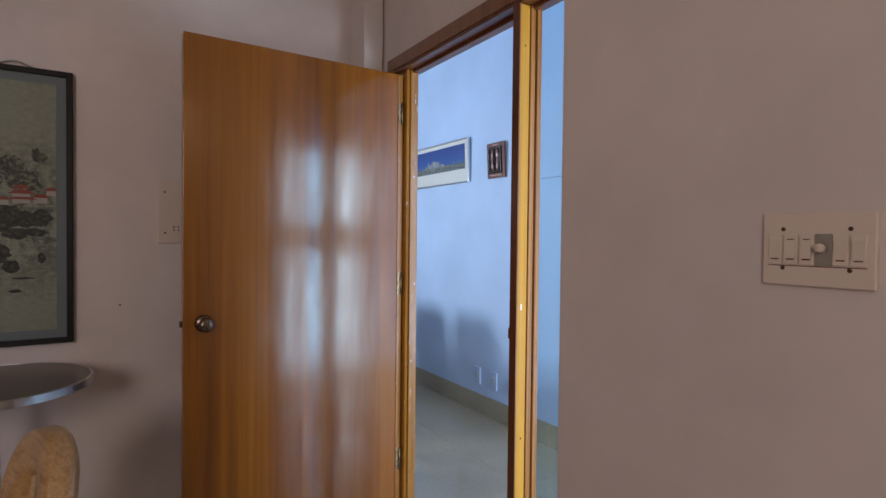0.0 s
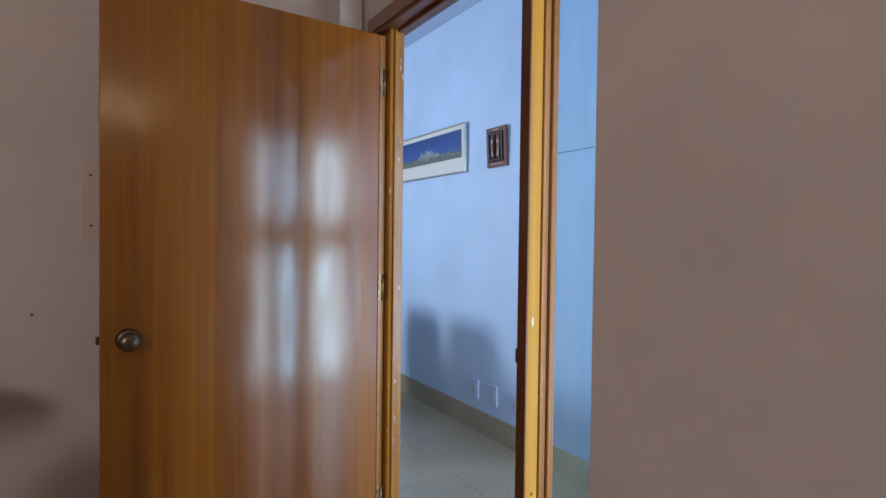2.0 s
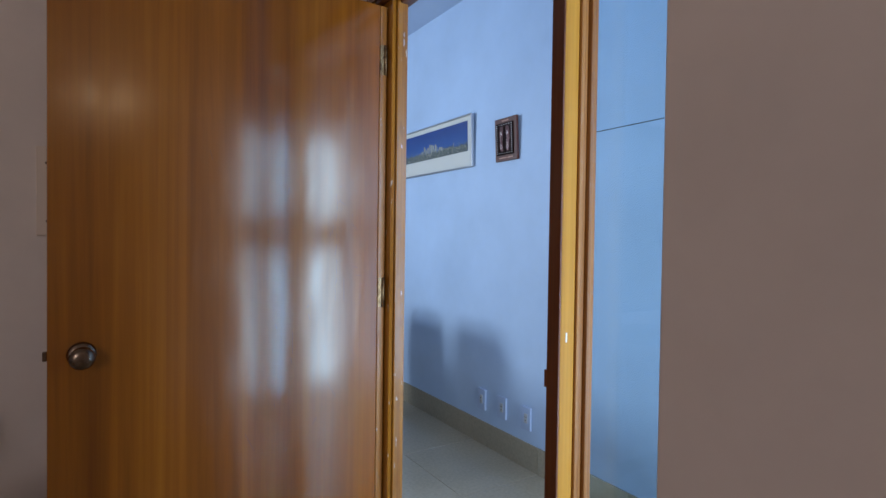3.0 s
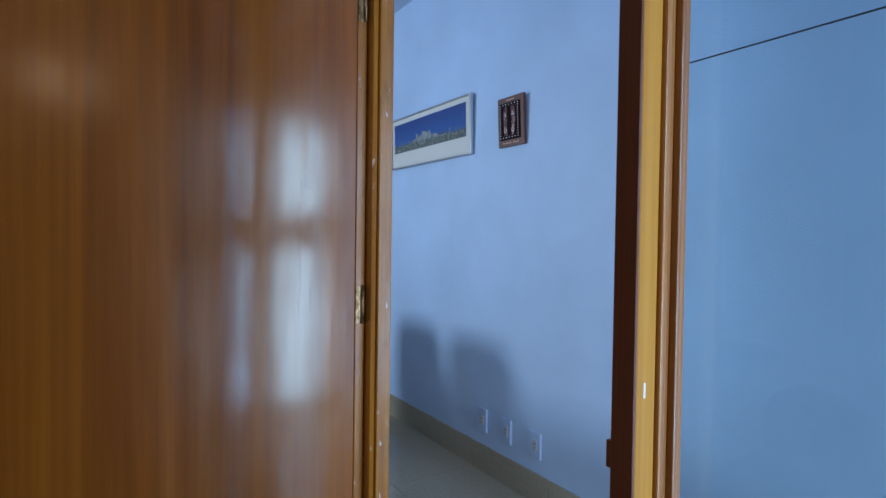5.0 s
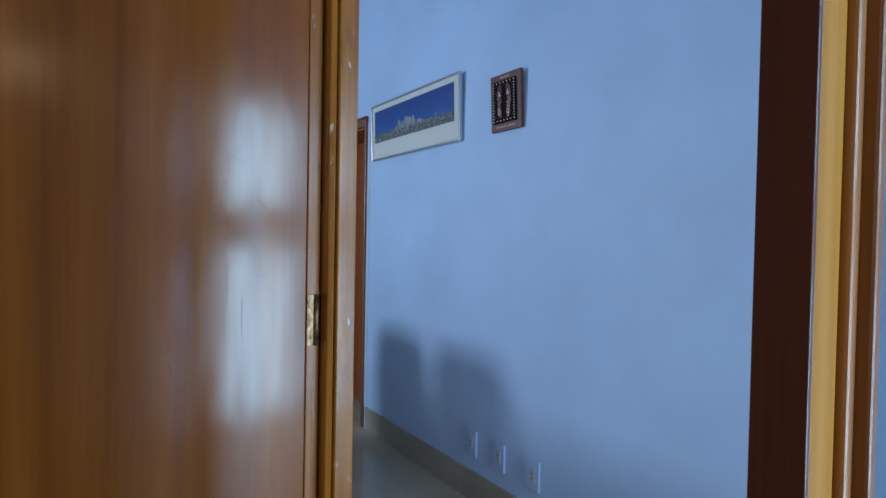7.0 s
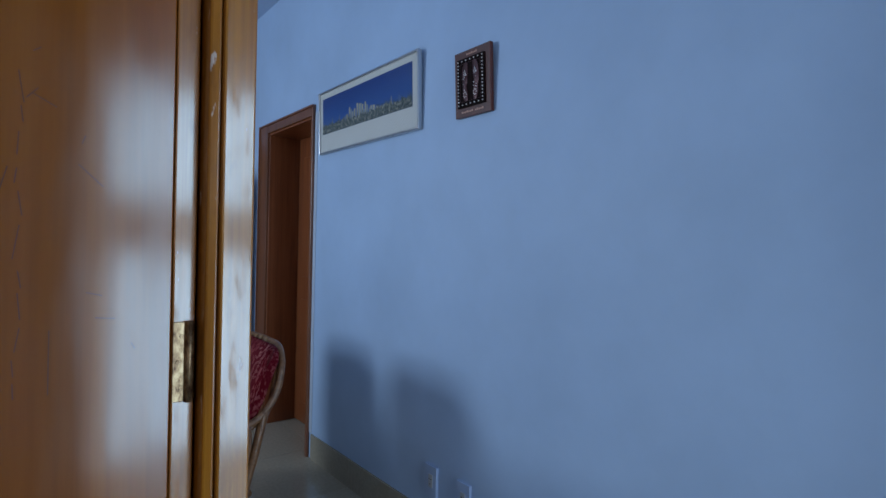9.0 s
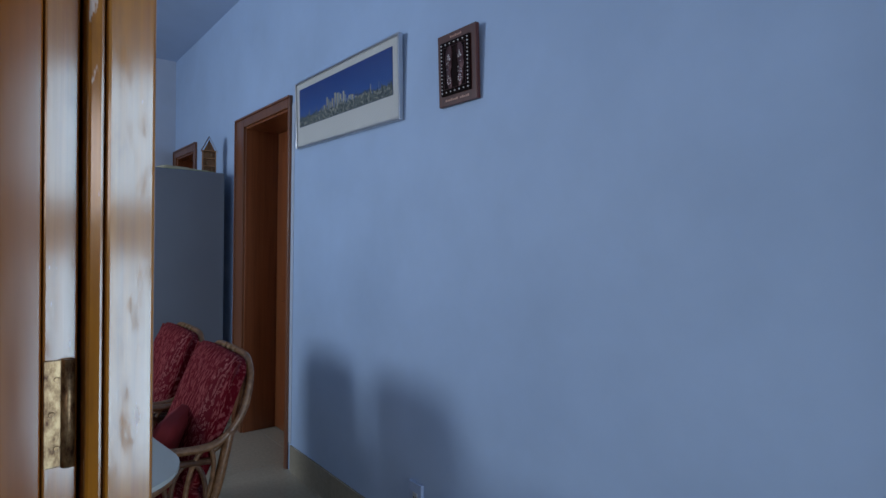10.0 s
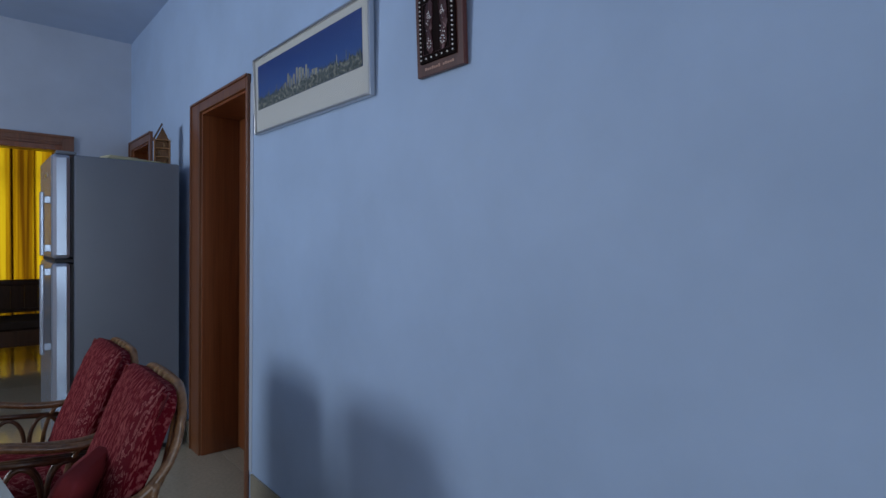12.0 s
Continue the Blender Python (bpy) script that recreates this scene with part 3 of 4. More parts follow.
window("window_1", pose(-1.88, 5.05, 1.15, 0, 0, 90), 1.3, 1.3, 2, 1, "wooden framed dining room window with clear panes")
garden = window("window_2", pose(1.36, 0.125, 0.03), 0.84, 2.07, 1, 1, "tall glazed door at the end of the corridor")
part("lock_rail", box_bm((0.051, -0.022, 1.13), (0.789, 0.022, 1.39), None, 0.004), M_FRAMEB, garden)
window("window_3", pose(-2.35, -1.37, 1.2), 1.3, 1.25, 2, 1, "wooden framed bedroom window with clear panes")
lounge_window = window("window_4", pose(0.0, 11.12, 0.3), 2.4, 2.35, 4, 1, "wide wooden framed lounge window behind curtains")

part("transom", box_bm((0.051, -0.022, 1.70), (2.349, 0.022, 1.80), None, 0.004), M_FRAMEB, lounge_window)

tube = thing("wall_lamp", (0.62, -1.3, 2.42), "warm white tube lamp on a slim wall batten", "lamp")
part("batten", box_bm((-0.32, 0.0, -0.02), (0.32, 0.03, 0.02), None, 0.004), M_WHITEPL, tube)
for sx in (-0.29, 0.29):
    part("lamp_holder", box_bm((sx - 0.012, 0.03, -0.016), (sx + 0.012, 0.07, 0.016), None, 0.003), M_WHITEPL, tube)
part("tube", cyl_bm((-0.28, 0.055, 0), (0.28, 0.055, 0), 0.013, None, 16), M_TUBE, tube, "lit warm white tube", True)

# ---------------------------------------------------------------- bedroom
PW, PH = 0.62, 1.07
painting = thing("framed_painting", (-0.16 - PW, YN, 0.862), "tall oriental landscape painting in a thin black frame on the wall", "painting")


def picture_frame(parent, w, h, fw, depth, material, inward=True):
    """Four mitred-looking rails; local x across, z up, -y out of the wall."""
    for lo, hi in (((0, -depth, 0), (fw, 0, h)), ((w - fw, -depth, 0), (w, 0, h)), ((fw, -depth, 0), (w - fw, 0, fw)), ((fw, -depth, h - fw), (w - fw, 0, h))):
        part("frame_rail", box_bm(lo, hi, None, min(0.003, fw / 4)), material, parent)


picture_frame(painting, PW, PH, 0.022, 0.030, M_BLACK)
part("mount", box_bm((0.022, -0.016, 0.022), (PW - 0.022, -0.004, PH - 0.022)), M_MOUNT, painting, "grey-blue fabric mount")
part("picture", box_bm((0.055, -0.0175, 0.055), (PW - 0.055, -0.0158, PH - 0.055)), M_SCROLL, painting, "misty mountains and pines on grey-green ground")


def flat_shapes(polys, y, dx=0.0, dz=0.0):
    bm = bmesh.new()
    for k, poly in enumerate(polys):
        vs = [bm.verts.new((x + dx, y - 0.0002 * k, z + dz)) for x, z in poly]
        bm.faces.new(vs)
    bmesh.ops.recalc_face_normals(bm, faces=bm.faces[:])
    for f in bm.faces:
        if f.normal.y > 0:
            f.normal_flip()
    bmesh.ops.solidify(bm, geom=bm.faces[:], thickness=0.0008)
    return bm


def roof(cx, cz, w, h):
    return [(cx - w / 2, cz), (cx + w / 2, cz), (cx + w * 0.36, cz + h * 0.4), (cx + w * 0.26, cz + h), (cx - w * 0.26, cz + h), (cx - w * 0.36, cz + h * 0.4)]


roofs = [roof(0.455, 0.585, 0.085, 0.016), roof(0.455, 0.605, 0.062, 0.014), roof(0.515, 0.572, 0.060, 0.014), roof(0.548, 0.600, 0.045, 0.012), roof(0.40, 0.56, 0.05, 0.012), roof(0.46, 0.563, 0.10, 0.010)]


def shape_parts(name, polys, y, material, parent, label):
    for k, poly in enumerate(polys):
        part(name, flat_shapes([poly], y - 0.00002 * k), material, parent, label)


shape_parts("painted_roof", roofs, -0.0193, M_REDPAINT, painting, "small painted red pavilion roof")
walls_p = [[(cx - w / 2, z0), (cx + w / 2, z0), (cx + w / 2, z1), (cx - w / 2, z1)] for cx, w, z0, z1 in ((0.455, 0.055, 0.548, 0.584), (0.515, 0.042, 0.550, 0.571), (0.548, 0.03, 0.58, 0.599), (0.40, 0.034, 0.54, 0.559))]
shape_parts("painted_wall", walls_p, -0.0190, M_PALEPAINT, painting, "small painted pale pavilion wall")
rng = random.Random(4)
rocks, crags = [], []


def blob(x, z, w, h, n=11):
    x = min(max(x, 0.06 + w), PW - 0.06 - w)
    return [(x + w * math.cos(i * math.tau / n) * rng.uniform(0.55, 1), z + h * math.sin(i * math.tau / n) * rng.uniform(0.5, 1.0)) for i in range(n)]


for k in range(44):
    rocks.append(blob(rng.uniform(0.10, 0.55), rng.uniform(0.30, 0.53), rng.uniform(0.02, 0.055), rng.uniform(0.015, 0.045)))
for k in range(6):
    rocks.append(blob(rng.uniform(0.2, 0.52), rng.uniform(0.19, 0.27), rng.uniform(0.02, 0.05), rng.uniform(0.005, 0.010)))
for k in range(18):
    crags.append(blob(rng.uniform(0.20, 0.50), rng.uniform(0.60, 0.70), rng.uniform(0.018, 0.04), rng.uniform(0.03, 0.06)))
for k in range(5):
    crags.append(blob(rng.uniform(0.49, 0.53), rng.uniform(0.68, 0.78), rng.uniform(0.012, 0.025), rng.uniform(0.02, 0.04)))
shape_parts("painted_rock", rocks, -0.0176, M_SCROLLDARK, painting, "dark painted rock and trees")
shape_parts("painted_crag", crags, -0.01771, M_SCROLLMID, painting, "grey-green painted crag")
bm = bmesh.new()
add_tube(bm, curve_pts([(0.50, -0.006, PH + 0.002), (0.47, -0.010, PH + 0.012), (0.44, -0.012, PH + 0.022), (0.41, -0.010, PH + 0.016), (0.38, -0.006, PH + 0.002)], 20), 0.004, 8)
part("hanger", bm, M_STEEL, painting, "small metal picture hanger")

round_table = thing("round_table", (-0.385, 2.648, 0), "small round dark-topped table with a bright metal rim", "table")
part("tabletop", cyl_bm((0, 0, 0.772), (0, 0, 0.792), 0.288, None, 72), M_TABLETOP, round_table, "dark grey-brown laminate top", False)
bm = bmesh.new()
ring = [[(0.2885 if k in (0, 3) else 0.297, z) for k, z in enumerate((0.7665, 0.7675, 0.7930, 0.7940))]][0]
cols = [[bm.verts.new((r * math.cos(a * math.tau / 72), r * math.sin(a * math.tau / 72), z)) for r, z in ring] for a in range(72)]
for i in range(72):
    A, B = cols[i], cols[(i + 1) % 72]
    for k in range(4):
        bm.faces.new((A[k], B[k], B[(k + 1) % 4], A[(k + 1) % 4]))
bmesh.ops.recalc_face_normals(bm, faces=bm.faces[:])
part("rim", bm, M_STEEL, round_table, "bright metal edge band")
part("pedestal", cyl_bm((0, 0, 0.04), (0, 0, 0.772), 0.035, 0.03, 24), M_STEEL, round_table, "", True)
part("base_plate", cyl_bm((0, 0, 0.0), (0, 0, 0.04), 0.20, 0.05, 40), M_STEEL, round_table)

# carved pale wooden chair beside the round table
wchair = thing("wooden_chair", (-0.405, 2.04, 0), "pale varnished wooden chair with a broad bent back hoop", "chair", rz=-74)
part("seat", box_bm((-0.20, -0.21, 0.41), (0.20, 0.21, 0.44), None, 0.012, 3), M_PINE, wchair)
for sx in (-0.17, 0.17):
    for sy in (-0.18, 0.18):
        part("leg", cyl_bm((sx * 1.08, sy * 1.08, 0.0), (sx, sy, 0.41), 0.015, 0.02, 14), M_PINE, wchair, "", True)
for k in range(3):
    x = -0.07 + 0.07 * k
    part("spindle", cyl_bm((x * 0.9, 0.185, 0.435), (x, 0.232, 0.70), 0.009, 0.008, 10), M_PINE, wchair, "", True)


def hoop_point(u, grow):
    a = math.pi * u
    return Vector((-(0.165 + grow) * math.cos(a), 0.19 + 0.055 * math.sin(a), 0.455 + (0.245 + grow) * math.sin(a) ** 0.62 if 0 < u < 1 else 0.44))


bm = bmesh.new()
prof = []
for k in range(40):
    a = k * math.tau / 40
    g = 0.006 + 0.060 * (abs(math.cos(a)) ** 0.7) * (1 if math.cos(a) > 0 else -1)
    y = 0.042 * (abs(math.sin(a)) ** 0.7) * (1 if math.sin(a) > 0 else -1) * (1 + 0.10 * math.cos(g * 420))
    prof.append((g, y))
rings = []
for i in range(49):
    u = 0.001 + 0.998 * i / 48
    rings.append([bm.verts.new(hoop_point(u, g) + Vector((0, y, 0))) for g, y in prof])
for A, B in zip(rings, rings[1:]):
    for k in range(40):
        bm.faces.new((A[k], A[(k + 1) % 40], B[(k + 1) % 40], B[k]))
bm.faces.new(rings[0][::-1])
bm.faces.new(rings[-1])
bmesh.ops.recalc_face_normals(bm, faces=bm.faces[:])
part("back_hoop", bm, M_PINE, wchair, "broad fluted bent pine hoop", True)

# switch board on the plain wall
sb = thing("switch_board", (XB, 0.688, 1.196), "ivory switch plate with rockers and a fan dial", "switch")
SBW, SBH = 0.173, 0.127
sb.matrix_world = pose(XB, 0.677 + SBW, 1.217, 0, 0, -90)
# local x runs along the wall, local -y out of the wall
part("back_box", box_bm((0.002, -0.010, 0.003), (SBW - 0.002, 0, SBH - 0.003), None, 0.001), M_PLASTIC, sb)
part("plate", box_bm((0, -0.016, 0), (SBW, -0.010, SBH), None, 0.0025), M_PLASTIC, sb, "ivory plastic cover plate")
for k in range(6):
    x = 0.011 + k * 0.0255
    if k == 3:
        dial = part("fan_dial", box_bm((x - 0.001, -0.0185, 0.036), (x + 0.025, -0.016, 0.090), None, 0.001), M_DIAL, sb, "grey fan regulator panel")
        part("dial_knob", cyl_bm((x + 0.010, -0.0185, 0.066), (x + 0.010, -0.036, 0.066), 0.0085, 0.007, 20), M_PLASTIC, dial, "small ivory dial knob", True)
        continue
    sw = part("switch", box_bm((x, -0.0195, 0.037), (x + 0.0225, -0.016, 0.089), None, 0.001), M_PLASTIC, sb, "ivory rocker switch")
    up = k in (0, 4, 5)
    bm = prism_bm([(x + 0.003, -0.0195), (x + 0.0195, -0.0195), (x + 0.0195, -0.0225), (x + 0.003, -0.0225)], 0.047, 0.079)
    bmesh.ops.rotate(bm, cent=(x, -0.0195, 0.063), matrix=Matrix.Rotation(radians(6 if up else -6), 3, "X"), verts=bm.verts[:])
    part("rocker", bm, M_PLASTIC, sw)
    part("slot", box_bm((x + 0.005, -0.0199, 0.0445), (x + 0.018, -0.0193, 0.0475)), M_BROWN, sw, "dark slot under the rocker")
    if not up:
        part("slot", box_bm((x + 0.006, -0.0199, 0.0795), (x + 0.017, -0.0193, 0.0812)), M_BROWN, sw)
for x, z in ((0.0345, 0.098), (0.0345, 0.030), (0.137, 0.098), (0.137, 0.030)):
    part("screw", cyl_bm((x, -0.016, z), (x, -0.0178, z), 0.0038, 0.003, 12), M_SCREW, sb, "rusty screw")
part("shadow_gap", box_bm((0.010, -0.0166, 0.0335), (SBW - 0.012, -0.0158, 0.0350)), M_BROWN, sb)

# socket board behind the door edge
so = thing("socket_board", (0.140, YN, 1.258), "ivory socket plate with small round holes on the wall", "socket")
part("plate", box_bm((0, -0.014, 0), (0.115, 0, 0.272), None, 0.002), M_PLASTIC, so, "tall ivory cover plate")
sk = part("outlet", box_bm((0.052, -0.0165, 0.030), (0.092, -0.014, 0.088), None, 0.001), M_PLASTIC, so)
for x, z in ((0.062, 0.072), (0.062, 0.058), (0.080, 0.072), (0.080, 0.058)):
    part("hole", cyl_bm((x, -0.0163, z), (x, -0.0170, z), 0.0035, None, 10), M_BLACK, sk)
for x, z in ((0.028, 0.045), (0.026, 0.222)):
    part("screw", cyl_bm((x, -0.0138, z), (x, -0.0158, z), 0.0045, 0.0035, 12), M_SCREW, so, "rusty screw")

nail = tagged(part("nail", cyl_bm((0.0, YN + 0.005, 0.998), (0.0, YN - 0.014, 1.0), 0.004, None, 8), M_SCREW), "small rusty nail in the bedroom wall", "nail")

# ---------------------------------------------------------------- on the long wall
# local x runs along the wall towards the camera's side, local -y out of the wall
SW, SH = 0.951, 0.338
sky_pic = thing("skyline_picture", (0, 0, 0), "wide city skyline poster with white mat in a silver frame", "picture")
sky_pic.matrix_world = pose(XW - 0.001, 4.668, 1.725, 1.8, 0, -90)
picture_frame(sky_pic, SW, SH, 0.010, 0.022, M_STEEL)
part("mat", box_bm((0.010, -0.012, 0.010), (SW - 0.010, -0.002, SH - 0.010)), M_MAT, sky_pic, "white paper mat")
px0, px1, pz0, pz1 = 0.040, SW - 0.055, SH * 0.315, SH * 0.885
part("print", box_bm((px0, -0.0135, pz0), (px1, -0.0118, pz1)), M_SKYPRINT, sky_pic, "deep blue sky print")
rng = random.Random(11)
towers, low = [], []
for k in range(64):
    x = px0 + 0.008 + (px1 - px0 - 0.03) * k / 63
    c = math.exp(-((k - 27) / 9.0) ** 2) + 0.40 * math.exp(-((k - 36) / 7.0) ** 2)
    h = 0.014 + 0.058 * c * rng.uniform(0.45, 1.0) + rng.uniform(0, 0.010)
    if k in (22, 23, 34):
        h += 0.026
    w = rng.uniform(0.010, 0.020) if k % 9 else 0.004
    if k in (8, 14, 52, 57):
        h, w = 0.058, 0.003
    z = pz0 + 0.020
    towers.append([(x, z), (x + w, z), (x + w, z + h), (x + w / 2, z + h + 0.0005), (x, z + h)])
for k in range(52):
    x = px0 + (px1 - px0 - 0.02) * k / 51
    low.append([(x, pz0), (x + 0.02, pz0), (x + 0.02, pz0 + rng.uniform(0.024, 0.046)), (x + 0.01, pz0 + rng.uniform(0.04, 0.066)), (x, pz0 + rng.uniform(0.018, 0.045))])
shape_parts("printed_tower", towers[::2], -0.0137, M_TOWER, sky_pic, "pale printed skyscraper")
shape_parts("printed_tower", towers[1::2], -0.0144, M_TOWER2, sky_pic, "grey printed skyscraper")
shape_parts("printed_trees", low, -0.0151, M_SHORE, sky_pic, "dark green printed shore and trees")
glaz = part("glazing", box_bm((0.010, -0.0215, 0.010), (SW - 0.010, -0.0195, SH - 0.010)), M_PICGLASS, sky_pic, "clear picture glass")
glaz.visible_shadow = False

QW, QH = 0.198, 0.247
plq = thing("carved_plaque", (0, 0, 0), "dark carved wooden plaque with metal bead border on the wall", "plaque")
plq.matrix_world = pose(XW - 0.001, 3.477, 1.724, 3.0, 0, -90)
part("board", box_bm((0, -0.016, 0), (QW, 0, QH), None, 0.002), M_PLQ, plq, "reddish-brown wooden board")
part("panel", box_bm((0.022, -0.024, 0.034), (QW - 0.026, -0.015, QH - 0.030), None, 0.002), M_PLQ2, plq, "dark carved centre panel")


def add_bead(bm, x, y, z, r):
    bmesh.ops.create_icosphere(bm, subdivisions=1, radius=r, matrix=Matrix.Translation((x, y, z)))


bm = bmesh.new()
bx0, bx1, bz0, bz1 = 0.030, QW - 0.034, 0.044, QH - 0.040
for k in range(7):
    add_bead(bm, bx0 + (bx1 - bx0) * k / 6, -0.025, bz1, 0.0030)
    add_bead(bm, bx0 + (bx1 - bx0) * k / 6, -0.025, bz0, 0.0030)
for k in range(1, 13):
    add_bead(bm, bx0, -0.025, bz0 + (bz1 - bz0) * k / 13, 0.0030)
    add_bead(bm, bx1, -0.025, bz0 + (bz1 - bz0) * k / 13, 0.0030)
part("bead_border", bm, M_BEAD, plq, "row of small silvery beads", True)
inner = [(bx0 + 0.011, -0.0245, bz0 + 0.011), (bx1 - 0.011, -0.0245, bz0 + 0.011), (bx1 - 0.011, -0.0245, bz1 - 0.011), (bx0 + 0.011, -0.0245, bz1 - 0.011)]
part("inlay_line", tube_bm(inner, 0.0013, 6, True), M_FILIGREE, plq, "thin metal inlay line")
zc = (bz0 + bz1) / 2
for cx, lean in ((0.072, 1), (0.128, -1)):
    # a raised sole-shaped plate, its edge bead, rosettes and studs
    outline = []
    for i in range(40):
        a = i * math.tau / 40
        zz = 0.072 * math.cos(a)
        half = 0.017 + 0.007 * math.cos(2 * a) + (0.004 if zz > 0 else 0)
        outline.append((cx + half * math.sin(a) + lean * 0.004 * math.cos(a * 2), zc + zz))
    orn = part("ornament", tube_bm([(x, -0.0262, z) for x, z in outline], 0.0012, 6, True), M_FILIGREE, plq, "raised sole-shaped metal edge")
    bm = bmesh.new()
    front = [bm.verts.new((x, -0.0268 - 0.0016 * noise.noise(Vector((x * 120, 0, z * 120))), z)) for x, z in outline]
    back = [bm.verts.new((x, -0.0240, z)) for x, z in outline]
    mid = bm.verts.new((cx, -0.0295, zc))
    for i in range(40):
        k = (i + 1) % 40
        bm.faces.new((front[i], front[k], mid))
        bm.faces.new((back[i], back[k], front[k], front[i]))
    bmesh.ops.recalc_face_normals(bm, faces=bm.faces[:])
    part("sole_plate", bm, M_FILIGREE, orn, "embossed dark reddish metal plate")
    bm = bmesh.new()
    rg = random.Random(int(cx * 1000))
    for k in range(9):
        add_bead(bm, cx + rg.uniform(-0.010, 0.010), -0.0285, zc + rg.uniform(-0.055, 0.06), rg.uniform(0.0014, 0.0026))
    for k in range(7):
        add_bead(bm, cx + 0.008 * math.cos(k * math.tau / 7), -0.0285, zc - 0.046 + 0.010 * math.sin(k * math.tau / 7), 0.0024)
    part("inlay_dots", bm, M_BEAD, orn, "", True)
    curl = [(cx + 0.0075 * (1 - u) * math.cos(u * 14) , -0.0290, zc + 0.03 + 0.022 * (u - 0.3) + 0.0075 * (1 - u) * math.sin(u * 14)) for u in [q / 30 for q in range(30)]]
    part("inlay_curl", tube_bm(curl, 0.0009, 6), M_BEAD, orn, "thin silvery scrolled wire", True)
for z, n, w in ((QH - 0.019, 7, 0.030), (0.015, 13, 0.062)):
    for k in range(n):
        if n == 13 and k == 7:
            continue
        part("lettering_bar", box_bm((QW / 2 - w + 2 * w * k / n, -0.0168, z), (QW / 2 - w + 2 * w * (k + 0.72) / n, -0.0155, z + 0.0055 + 0.002 * ((k * 5) % 3 == 0))), M_LETTER, plq, "small faded gilt lettering bar")

for k, y in enumerate((3.572, 3.371, 3.155)):
    box = thing("wall_socket", (0, 0, 0), "small painted wall socket plate low on the wall", "socket", "sockets along the skirting")
    box.matrix_world = pose(XW, y + 0.060, 0.215, 0, 0, -90)
    part("plate", box_bm((0, -0.013, 0), (0.078, 0, 0.125), None, 0.002), M_SOCKET, box, "plate painted over in wall colour")
    ins = part("insert", box_bm((0.030, -0.0165, 0.038), (0.056, -0.0128, 0.090), None, 0.0015), M_INSERT, box, "grey outlet insert")
    for hx, hz in ((0.037, 0.072), (0.049, 0.072), (0.043, 0.052)):
        part("hole", cyl_bm((hx, -0.0163, hz), (hx, -0.0170, hz), 0.003, None, 8), M_BLACK, ins)

# door further along the long wall, shut in its deep lining
fd = thing("door_2", (XW, 5.13, 0), "dark reddish-brown wooden door shut in a deep lining", "door", "", "structure")


def at_parent(ob):
    ob.matrix_parent_inverse = ob.parent.matrix_world.inverted()
    return ob


def pbox(name, lo, hi, material, parent, label="", bevel=0.003):
    return at_parent(part(name, box_bm(lo, hi, None, bevel), material, parent, label))


def door_in_wall(parent, y0, y1, ztop, depth, tw_near, tw_far, th):
    x = XW
    pbox("lining_near", (x - 0.004, y0, 0), (x + 0.29, y0 + 0.022, ztop), M_DARKWOOD, parent)
    pbox("lining_far", (x - 0.004, y1 - 0.022, 0), (x + 0.29, y1, ztop), M_DARKWOOD, parent, "dark stained deep door lining")
    pbox("lining_head", (x - 0.004, y0 + 0.022, ztop - 0.022), (x + 0.29, y1 - 0.022, ztop), M_DARKWOOD, parent)
    pbox("architrave", (x - 0.018, y1 - 0.012, 0), (x, y1 + tw_far, ztop + th), M_DOORTRIM, parent)
    pbox("architrave", (x - 0.018, y0 - tw_near, 0), (x, y0 + 0.012, ztop + th), M_DOORTRIM, parent)
    pbox("architrave_head", (x - 0.018, y0 + 0.0125, ztop - 0.010), (x, y1 - 0.0125, ztop + th), M_DOORTRIM, parent)
    pbox("architrave_bead", (x - 0.025, y0 - tw_near, ztop + th - 0.014), (x - 0.0182, y1 + tw_far, ztop + th), M_DOORTRIM, parent)
    pbox("architrave_bead", (x - 0.025, y1 + tw_far - 0.014, 0), (x - 0.0182, y1 + tw_far, ztop + th - 0.0145), M_DOORTRIM, parent)
    leaf = pbox("leaf", (x + depth, y0 + 0.024, 0.008), (x + depth + 0.04, y1 - 0.024, ztop - 0.024), M_DARKWOOD, parent, "dark stained door leaf")
    for z0, z1 in ((0.15, 0.85), (1.0, ztop - 0.16)):
        ob = pbox("leaf_panel", (x + depth - 0.010, y0 + 0.12, z0), (x + depth - 0.001, y1 - 0.12, z1), M_DARKWOOD, leaf, "", 0.006)
    return leaf


pbox("plaster_bead", (XW - 0.004, 4.728, 0.145), (XW, 4.762, 1.985), M_WALL_FAR, fd, "narrow pale plaster edge", 0.002)
leaf2 = door_in_wall(fd, 4.775, 5.48, 1.975, 0.205, 0.012, 0.145, 0.055)
at_parent(part("door_knob", add_cyl(cyl_bm((XW + 0.205, 4.87, 0.98), (XW + 0.165, 4.87, 0.98), 0.012, None, 16), (XW + 0.165, 4.87, 0.98), (XW + 0.135, 4.87, 0.98), 0.026, 0.022, 20), M_KNOB, leaf2, "tarnished knob", True))
sd = thing("door_3", (XW, 6.9, 0), "dark wooden doorway beside the room corner", "door", "", "structure")
door_in_wall(sd, 6.62, 7.20, 1.965, 0.20, 0.045, 0.055, 0.055)

